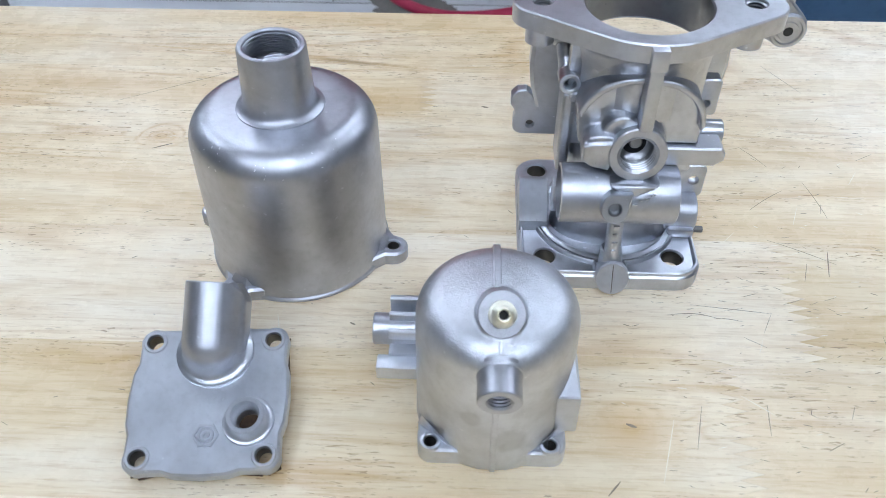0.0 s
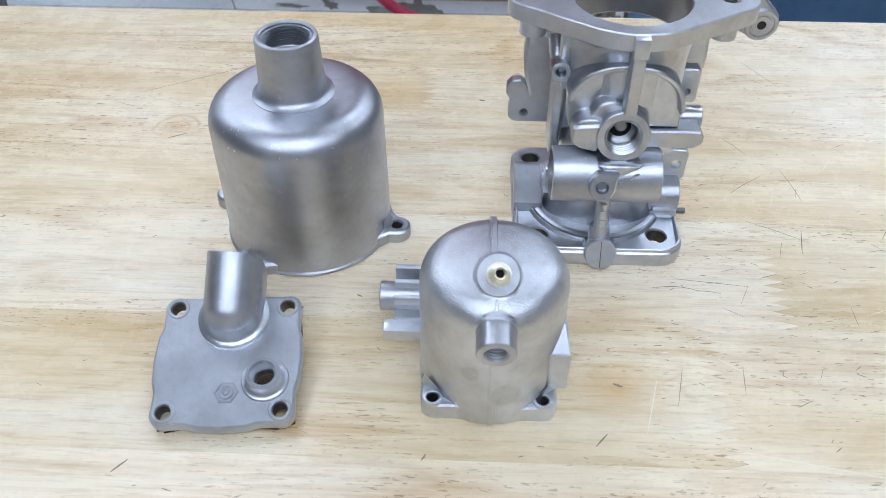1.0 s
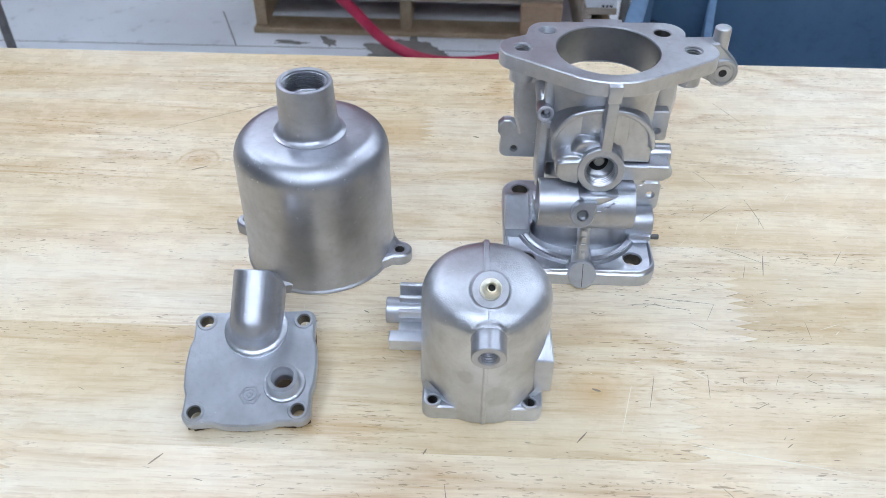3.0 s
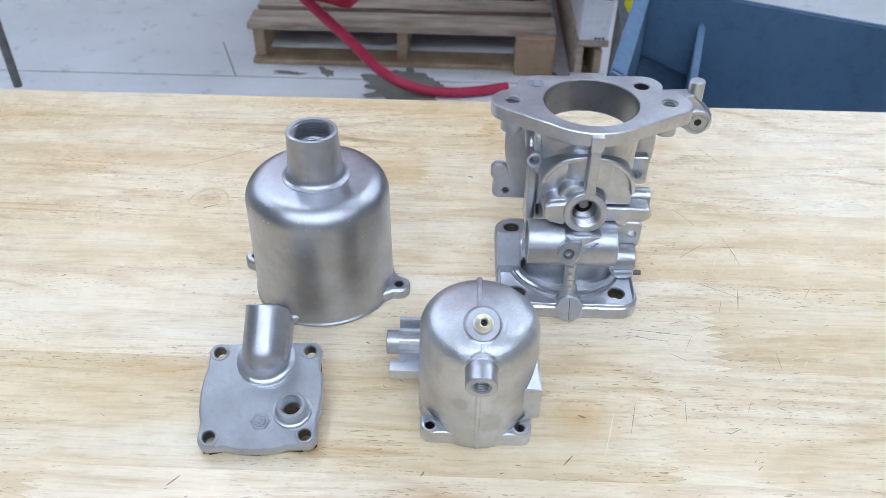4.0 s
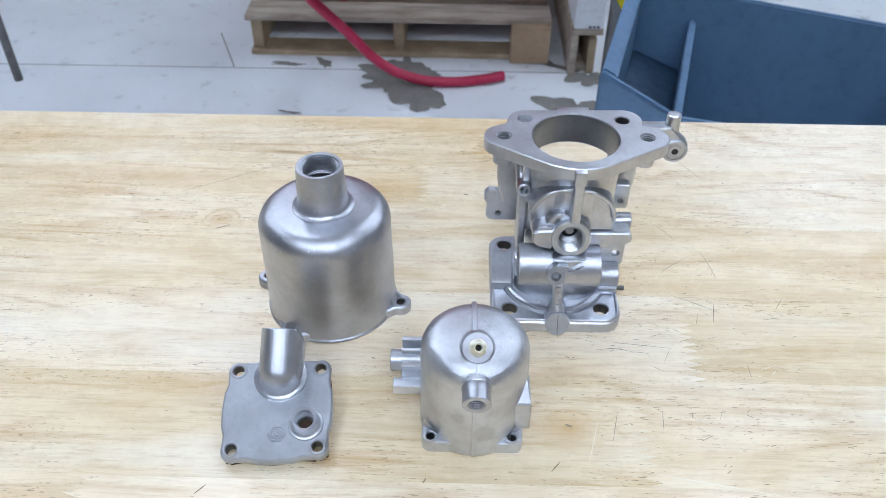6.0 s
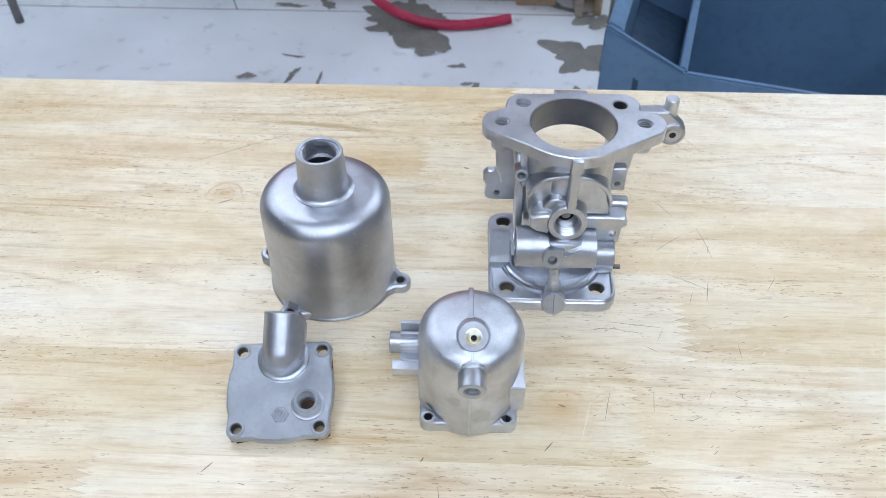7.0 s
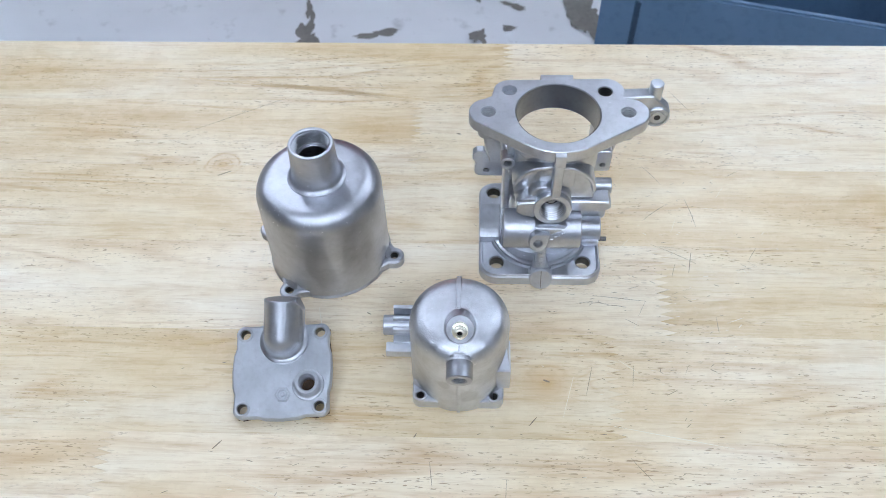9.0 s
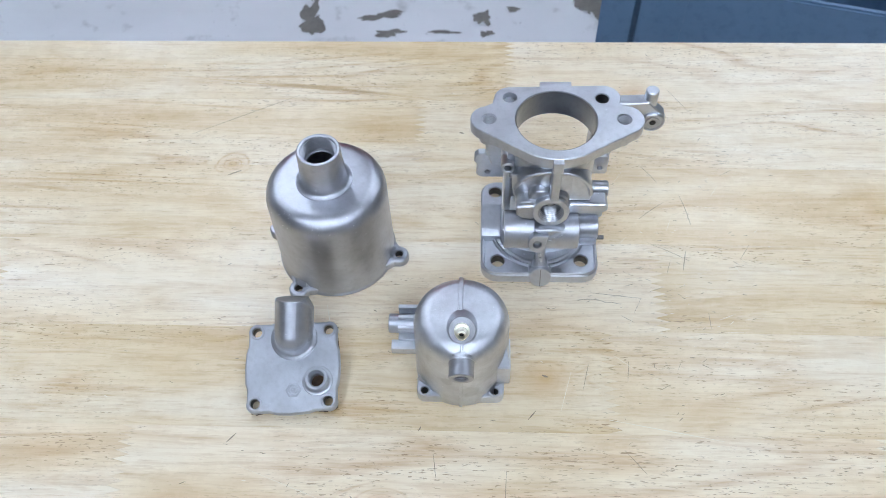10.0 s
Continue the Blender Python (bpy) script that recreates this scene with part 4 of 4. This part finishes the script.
    tab2 = rounded(-0.0070, -0.0090, 0.0050, 0.0090, 0.0020)
    part("upper_tab", plate(tab2, [(0.0, -0.003, 0.0016)], -0.006, 0.0, 0.0006, pose(0.1165, 0.3330, z(0.0740), 90)), CAST, t)
    part("side_pin", rod((0.1150, 0.3240, z(0.0060)), (0.1270, 0.3240, z(0.0060)), 0.0016, None, 0.0003, 16), STEEL, t)
    part("side_pad", box(0.0530, 0.3180, z(0.0200), 0.0575, 0.3260, z(0.0350), 0.0008), CAST, t)
    return t


def hull_arm():
    out = hull(arc(0.1485, 0.0970, 0.0078, 0, 360, 24) + [(0.1250, 0.1000), (0.1250, 0.1120), (0.1440, 0.1130), (0.1560, 0.1010)])
    return plate([(x, h) for x, h in out], [(0.1485, 0.0970, 0.0040)], 0.0, 0.008, 0.0008, pose(0, 0.3590, TZ, 90))


carburettor()

# ---- beyond the bench: pallet, curtain, hose, timber, bin ----
pallet = thing("pallet", pose(-0.66, 2.39, 0, 0, 0, -0.4), "weathered wooden shipping pallet lying on the concrete floor", "pallet")
PW, PD = 0.96, 1.15
for x in (0.0, PW / 2 - 0.018, PW - 0.038):
    part("stringer", box(x, 0.02, 0.018, x + 0.036, PD - 0.02, 0.118, 0.003), FRESH, pallet)
for k in range(8):
    y = k * (PD - 0.10) / 7
    part("deck_board", box(-0.012 + 0.004 * (k % 3), y, 0.119, PW + 0.008 - 0.003 * (k % 2), y + (0.115 if k % 2 == 0 else 0.095), 0.138, 0.003), PALLET, pallet)
for k in range(4):
    y = 0.0 + k * (PD - 0.10) / 3
    part("bottom_board", box(-0.006, y, 0.0, PW + 0.004, y + 0.095, 0.0175, 0.003), FRESH if k == 0 else PALLET, pallet)
part("inner_board_and_shade", box(0.04, 0.24, 0.019, PW - 0.045, 0.262, 0.086, 0.002), GRIME, pallet)
# Added black board hides the floor, standing in for shade below the deck.
part("inner_board_and_shade", box(0.04, 0.300, 0.019, PW - 0.045, 0.322, 0.117, 0.002), BLACK, pallet)
tagged(part("cardboard_sleeve", box(0.180, 2.352, 0.002, 0.305, 2.382, 0.128, 0.004), CARD), "flat brown cardboard piece leaning on the pallet's corner", "cardboard")
load = thing("covered_load", pose(-0.62, 2.98, 0.1385), "dark covered goods stacked on the pallet", "load")
part("goods", box(0.0, 0.0, 0.0, 0.86, 0.52, 0.70, 0.02), BLACK, load)

stack = thing("timber_skid", pose(0.362, 2.285, 0), "short grey timber skid under a white board", "skid")
part("runner", box(0.0, 0.0, 0.0, 0.022, 0.70, 0.135, 0.003), PALLET, stack)
part("runner", box(0.058, 0.015, 0.0, 0.082, 0.70, 0.118, 0.003), FRESH, stack)
part("cross_board", box(0.0, 0.002, 0.1355, 0.096, 0.70, 0.155, 0.003), PALLET, stack)
part("cross_board", box(0.022, 0.03, 0.0, 0.058, 0.69, 0.02, 0.002), PALLET, stack)
board = thing("white_carton", pose(0.366, 2.288, 0.1555), "tall white carton standing on the timber skid", "carton")
part("carton_body", box(0.0, 0.0, 0.0, 0.090, 0.62, 0.62, 0.004), WHITE, board)
for k in range(3):
    part("print_bar", box(0.045 + 0.012 * k, -0.0012, 0.004, 0.053 + 0.012 * k, 0.0002, 0.010), BLACK, board)


def curtain():
    t = thing("welding_curtain", pose(0, 0, 0), "dark red vinyl welding curtain with brass eyelets, hanging in folds", "curtain")
    xs = [-1.30, -1.12, -0.95, -0.80, -0.72, -0.60, -0.485, -0.38, -0.295, -0.255, -0.166, -0.10, 0.04, 0.159, 0.243, 0.33, 0.425]
    ys = [2.20, 2.30, 2.12, 2.25, 2.19, 2.31, 2.17, 2.09, 2.05, 2.145, 2.235, 2.28, 2.195, 2.16, 2.23, 2.21, 2.145]
    fine, n = [], 6
    for k in range(len(xs) - 1):
        for j in range(n):
            f = j / n
            g = f * f * (3 - 2 * f)
            fine.append((xs[k] + (xs[k + 1] - xs[k]) * f, ys[k] + (ys[k + 1] - ys[k]) * g))
    fine.append((xs[-1], ys[-1]))
    bm = bmesh.new()
    zs = [0.34, 0.36, 0.45, 0.6, 0.8, 1.1, 1.5, 1.9, 2.12]
    grid = []
    for z in zs:
        f = (z - 0.34) / 1.78
        grid.append([bm.verts.new((x, y + (2.2 - y) * f * 0.8, z)) for x, y in fine])
    for a, b in zip(grid, grid[1:]):
        for k in range(len(fine) - 1):
            bm.faces.new((a[k], a[k + 1], b[k + 1], b[k]))
    bmesh.ops.solidify(bm, geom=bm.faces[:], thickness=0.0015)
    sheet = part("sheet", bm, RED, t, angle=60)
    for x, y in ((-0.735, 2.19), (-0.262, 2.125), (0.165, 2.155), (0.405, 2.150), (-0.50, 2.17)):
        part("eyelet", lathe([(0.004, -0.0014), (0.009, -0.0014), (0.009, 0.0014), (0.004, 0.0014)], along((x, y - 0.004, 0.362), (0.1, -1, 0)), 20, closed=True), GOLD, sheet, "brass eyelet")
    part("rail", rod((-1.36, 2.2, 2.135), (0.46, 2.2, 2.135), 0.014), STEEL, t)
    for x in (-1.36, 0.462):
        part("post", rod((x, 2.2, 0.0), (x, 2.2, 2.155), 0.013), STEEL, t)
    return t


curtain()


def hose():
    pts = [(0.156, 2.245, 0.0165), (0.085, 2.218, 0.0165), (0.0, 2.200, 0.0165), (-0.093, 2.200, 0.021), (-0.180, 2.200, 0.050), (-0.247, 2.200, 0.098), (-0.313, 2.200, 0.172), (-0.373, 2.200, 0.233), (-0.427, 2.200, 0.290), (-0.463, 2.203, 0.340), (-0.49, 2.23, 0.46), (-0.50, 2.27, 0.62), (-0.50, 2.28, 1.0), (-0.50, 2.27, 1.6), (-0.50, 2.235, 2.12)]
    P = [Vector(p) for p in pts]
    fine = []
    for k in range(len(P) - 1):
        a, b, c, d = P[max(k - 1, 0)], P[k], P[k + 1], P[min(k + 2, len(P) - 1)]
        for j in range(6):
            u = j / 6
            fine.append(0.5 * ((2 * b) + (c - a) * u + (2 * a - 5 * b + 4 * c - d) * u * u + (3 * b - a - 3 * c + d) * u ** 3))
    fine.append(P[-1])
    bm = bmesh.new()
    rings = []
    for k, p in enumerate(fine):
        d = (fine[min(k + 1, len(fine) - 1)] - fine[max(k - 1, 0)]).normalized()
        side = d.cross(UP if abs(d.z) < 0.95 else Vector((0, 1, 0))).normalized()
        up = side.cross(d)
        rings.append([bm.verts.new(p + 0.0155 * (math.cos(a) * side + math.sin(a) * up)) for a in (2 * math.pi * j / 16 for j in range(16))])
    for a, b in zip(rings, rings[1:]):
        for j in range(16):
            bm.faces.new((a[j], a[(j + 1) % 16], b[(j + 1) % 16], b[j]))
    bm.faces.new(rings[0])
    bm.faces.new(rings[-1])
    return tagged(part("hose", bm, HOSE, angle=50), "thick red rubber hose curling down onto the floor", "hose")


hose()

bin_t = thing("blue_bin", pose(0.243, 1.034, 0, 0, 0, -15.5), "blue-grey moulded plastic bin with an open pocket and a yellow label", "bin")


def bin_wall(u0, v0, u1, v1, z0, h0, h1):
    """A wall whose top runs from h0 at its low-u end to h1."""
    bm = bmesh.new()
    vs = [bm.verts.new(p) for p in ((u0, v0, z0), (u1, v0, z0), (u1, v1, z0), (u0, v1, z0), (u0, v0, h0), (u1, v0, h1), (u1, v1, h1), (u0, v1, h0))]
    for f in ((0, 3, 2, 1), (4, 5, 6, 7), (0, 1, 5, 4), (1, 2, 6, 5), (2, 3, 7, 6), (3, 0, 4, 7)):
        bm.faces.new([vs[k] for k in f])
    bmesh.ops.bevel(bm, geom=bm.edges[:], offset=0.003, segments=2, affect="EDGES", clamp_overlap=True)
    return bm


part("front_wall", bin_wall(-0.014, -0.012, 0.110, 0.0, 0.0, 0.688, 0.630), BLUE, bin_t)
part("front_wall", bin_wall(0.110, -0.012, 0.50, 0.0, 0.0, 0.630, 0.630), BLUE, bin_t)
part("side_wall", bin_wall(-0.014, 0.0005, 0.010, 0.34, 0.0, 0.688, 0.678), BLUE, bin_t)
part("divider", bin_wall(0.101, 0.0005, 0.113, 0.34, 0.0, 0.634, 0.629), BLUE, bin_t)
part("back_wall", bin_wall(-0.014, 0.3405, 0.50, 0.352, 0.0, 0.69, 0.66), BLUE, bin_t)
part("end_wall", bin_wall(0.49, 0.0005, 0.50, 0.34, 0.0, 0.63, 0.63), BLUE, bin_t)
part("ledge", bin_wall(0.0105, 0.0005, 0.1005, 0.014, 0.30, 0.650, 0.604), BLUE, bin_t, "moulded inner ledge")
part("pocket_floor", bin_wall(0.0105, 0.0145, 0.1005, 0.34, 0.30, 0.44, 0.42), SHADEBLUE, bin_t)
part("inner_step", bin_wall(0.0105, 0.15, 0.1005, 0.339, 0.445, 0.56, 0.53), SHADEBLUE, bin_t)
part("groove", bin_wall(0.036, -0.0135, 0.046, -0.0105, 0.05, 0.610, 0.606), SHADEBLUE, bin_t)
part("rim_band", bin_wall(-0.0155, -0.0165, 0.114, -0.0125, 0.618, 0.687, 0.629), BLUE, bin_t)

lid = thing("grey_board", pose(0, 1.45, 0), "dark grey board with a yellow label standing behind the bin", "board")
panel = part("panel", plate([(0.334, 0.0), (0.365, 0.0), (0.365, 0.95), (0.292, 0.95), (0.300, 0.636), (0.330, 0.540)], [], 0.0, 0.012, 0.001, pose(0, 0.012, 0, 90)), LEG, lid)
part("label", plate([(0.318, 0.614), (0.328, 0.598), (0.3445, 0.585), (0.348, 0.612), (0.336, 0.622), (0.330, 0.665), (0.3135, 0.665)], [], 0.0, 0.0012, 0.0002, pose(0, -0.0002, 0, 90)), YELLOW, panel, "yellow printed label")

# ---- worn patches of the floor ----
def worn_patch(x, y, rx, ry, seed, turn=0.0, ragged=0.42, n=80):
    rng = random.Random(seed)
    ph = [rng.uniform(0, 6.28) for _ in range(12)]
    bm = bmesh.new()
    c = bm.verts.new((0, 0, 0))
    ring = []
    for k in range(n):
        a = 2 * math.pi * k / n
        r = 1 + ragged * sum(math.sin((j + 2) * a + ph[j]) / (j + 1.6) for j in range(12)) + rng.uniform(-0.05, 0.05)
        r = max(r, 0.15)
        ring.append(bm.verts.new((rx * r * math.cos(a), ry * r * math.sin(a), 0)))
    for k in range(n):
        bm.faces.new((c, ring[k], ring[(k + 1) % n]))
    bmesh.ops.transform(bm, matrix=pose(x, y, 0.0012 + 0.0004 * (seed % 7), 0, 0, turn), verts=bm.verts)
    return part("worn_patch", bm, BARE, floor_ob)


for k, (x, y, rx, ry, turn) in enumerate(((-0.16, 2.23, 0.15, 0.105, -15), (-0.10, 2.12, 0.05, 0.06, 0), (0.365, 2.06, 0.085, 0.10, 0), (0.42, 2.26, 0.05, 0.05, 0), (0.30, 2.36, 0.10, 0.018, -25),
                                          (-0.395, 1.69, 0.032, 0.055, 0), (-0.40, 1.80, 0.010, 0.05, 8), (0.33, 1.79, 0.045, 0.10, 0), (0.05, 1.70, 0.018, 0.03, 0), (-0.21, 1.71, 0.05, 0.016, 10),
                                          (-0.19, 1.64, 0.035, 0.014, 0), (-0.05, 1.645, 0.03, 0.008, 0), (0.145, 1.83, 0.035, 0.010, -20), (0.15, 1.87, 0.025, 0.008, -15), (-0.47, 1.93, 0.010, 0.035, -20),
                                          (-0.39, 1.90, 0.006, 0.04, 0), (0.0, 1.995, 0.022, 0.012, 0), (0.03, 1.905, 0.022, 0.008, 0), (0.05, 1.88, 0.010, 0.03, 0), (-0.155, 2.40, 0.02, 0.05, 0), (-0.48, 2.03, 0.03, 0.006, -8),
                                          (0.13, 1.735, 0.02, 0.008, 0), (-0.60, 1.92, 0.03, 0.012, 30), (0.06, 1.64, 0.015, 0.012, 0), (-0.54, 2.33, 0.05, 0.012, 0), (-0.42, 2.34, 0.02, 0.03, 20))):
    worn_patch(x, y, rx, ry, k + 5, turn)
part("floor_joint", box(X0, 2.2975, 0.0004, X1, 2.3005, 0.0010), BARE, floor_ob)
part("floor_crack", box(-0.002, 0, 0.0004, 0.002, 0.26, 0.0010, 0, pose(-0.704, 2.30, 0, 0, 0, 22)), BARE, floor_ob)

# ---- staves of the bench top ----
TEETH, TOOTH = 13, 0.0100
rng = random.Random(4)
known = {0: 0.058, 1: -0.016, 4: 0.118}


def stave(xa, xb, ya, yb, name="stave"):
    def zig(x):
        step = (yb - ya) / (2 * TEETH)
        return [(x + (TOOTH if k % 2 else 0), ya + k * step) for k in range(2 * TEETH + 1)]
    left = zig(xa) if xa > TX0 + 0.001 else [(xa, ya), (xa, yb)]
    right = zig(xb) if xb < TX1 - 0.001 else [(xb, ya), (xb, yb)]
    g, e = 0.00018, 0.00004
    loop = [(x - g, min(max(y, ya + e), yb - e)) for x, y in right] + [(x + g, min(max(y, ya + e), yb - e)) for x, y in left[::-1]]
    bm = bmesh.new()
    top = [bm.verts.new((x, y, TZ)) for x, y in loop]
    low = [bm.verts.new((x, y, TZ - 0.04)) for x, y in loop]
    bm.faces.new(top)
    bm.faces.new(low[::-1])
    n = len(loop)
    for k in range(n):
        bm.faces.new((top[k], low[k], low[(k + 1) % n], top[(k + 1) % n]))
    return part(name, bm, WOOD, bench, smooth=False)


for row in range(9):
    yb = TY1 - row * ROW
    ya = yb - ROW
    first = known.get(row, rng.uniform(-0.25, 0.25) + (0.33 if row % 2 else -0.33))
    cuts = sorted({TX0, TX1, *[c for k in range(-4, 5) if TX0 + 0.08 < (c := first + k * 0.47) < TX1 - 0.08]})
    for xa, xb in zip(cuts, cuts[1:]):
        stave(xa, xb, ya, yb)


def scratch(name, a, b, w, mat, bend=0.0):
    a, b = Vector((*a, 0)), Vector((*b, 0))
    d = b - a
    s = Vector((-d.y, d.x, 0)).normalized()
    bm = bmesh.new()
    rows = []
    for k in range(9):
        f = k / 8
        c = a + d * f + s * bend * math.sin(math.pi * f)
        h = w * (0.35 + 0.65 * math.sin(math.pi * min(max(f, 0.06), 0.94)))
        rows.append([bm.verts.new((*(c + s * h * q).xy, TZ + 0.00012)) for q in (-0.5, 0.5)])
    for p, q in zip(rows, rows[1:]):
        bm.faces.new((p[0], p[1], q[1], q[0]))
    return part(name, bm, mat, bench, smooth=False)


for a, b, w, mat in (((-0.197, 0.429), (-0.114, 0.475), 0.0006, INK), ((0.069, 0.184), (0.074, 0.190), 0.0012, INK), ((0.079, 0.2155), (0.083, 0.214), 0.0022, INK),
                     ((0.0205, 0.4325), (0.0245, 0.4315), 0.0022, INK), ((-0.068, 0.267), (-0.063, 0.247), 0.0010, PALE),
                     ((0.193, 0.484), (0.210, 0.454), 0.0005, INK), ((0.115, 0.280), (0.150, 0.276), 0.0006, INK), ((0.182, 0.300), (0.186, 0.317), 0.0009, INK),
                     ((0.090, 0.190), (0.098, 0.218), 0.0006, PALE), ((0.128, 0.165), (0.140, 0.150), 0.0005, INK), ((-0.0355, 0.2635), (-0.0330, 0.2622), 0.0014, INK), ((0.040, 0.130), (0.060, 0.100), 0.0005, PALE),
                     ((0.105, 0.205), (0.110, 0.225), 0.0005, INK), ((-0.11, 0.150), (-0.03, 0.120), 0.0005, PALE), ((0.010, 0.160), (0.012, 0.145), 0.0006, INK), ((-0.16, 0.385), (-0.150, 0.390), 0.0016, INK),
                     ((0.12, 0.185), (0.19, 0.172), 0.0009, PALE), ((-0.12, 0.165), (-0.115, 0.171), 0.0014, INK), ((0.055, 0.150), (0.0535, 0.125), 0.0005, INK), ((0.0, 0.175), (0.0015, 0.178), 0.0012, INK)):
    scratch("scratch", a, b, w * 0.62, mat, 0.0)
for k in range(7):
    x0, x1 = rng.uniform(-0.26, -0.12), rng.uniform(-0.06, 0.02)
    scratch("grain_line", (x0, 0.4955 - 0.128 * (x0 + 0.2) + 0.0007 * (k - 3)), (x1, 0.4955 - 0.128 * (x1 + 0.2) + 0.0007 * (k - 3)), rng.uniform(0.0005, 0.0011), GRAIN, 0.0012)
for a, b in (((0.104, 0.2735), (0.120, 0.2745)), ((0.112, 0.2750), (0.126, 0.2722)), ((0.124, 0.2722), (0.136, 0.2708)), ((0.159, 0.324), (0.188, 0.308)), ((0.156, 0.346), (0.176, 0.362)), ((0.188, 0.369), (0.193, 0.341)), ((0.161, 0.399), (0.173, 0.381))):
    scratch("scratch", a, b, 0.00036, INK, 0.0006)
for k in range(240):
    x, y = rng.gauss(0.15, 0.05), rng.gauss(0.29, 0.075)
    L = rng.uniform(0.0008, 0.0040)
    a = rng.gauss(0, 0.35)
    scratch("nick", (x, y), (x + L * math.cos(a), y + L * math.sin(a)), rng.uniform(0.00018, 0.00045), INK if k % 5 else PALE)
for k in range(190):
    x, y = rng.uniform(-0.24, 0.26), rng.uniform(0.08, 0.53)
    L = rng.uniform(0.0010, 0.0045)
    a = rng.gauss(0, 0.5)
    scratch("nick", (x, y), (x + L * math.cos(a), y + L * math.sin(a)), rng.uniform(0.00018, 0.0005), INK if k % 4 else PALE)
for k in range(46):
    x, y = rng.uniform(0.125, 0.225), rng.uniform(0.20, 0.43)
    L = rng.uniform(0.003, 0.016)
    a = rng.choice((0.7, -0.7, 0.2, 1.2)) + rng.gauss(0, 0.25)
    scratch("scratch", (x, y), (x + L * math.cos(a), y + L * math.sin(a)), rng.uniform(0.00016, 0.00034), PALE if k % 3 == 0 else INK)
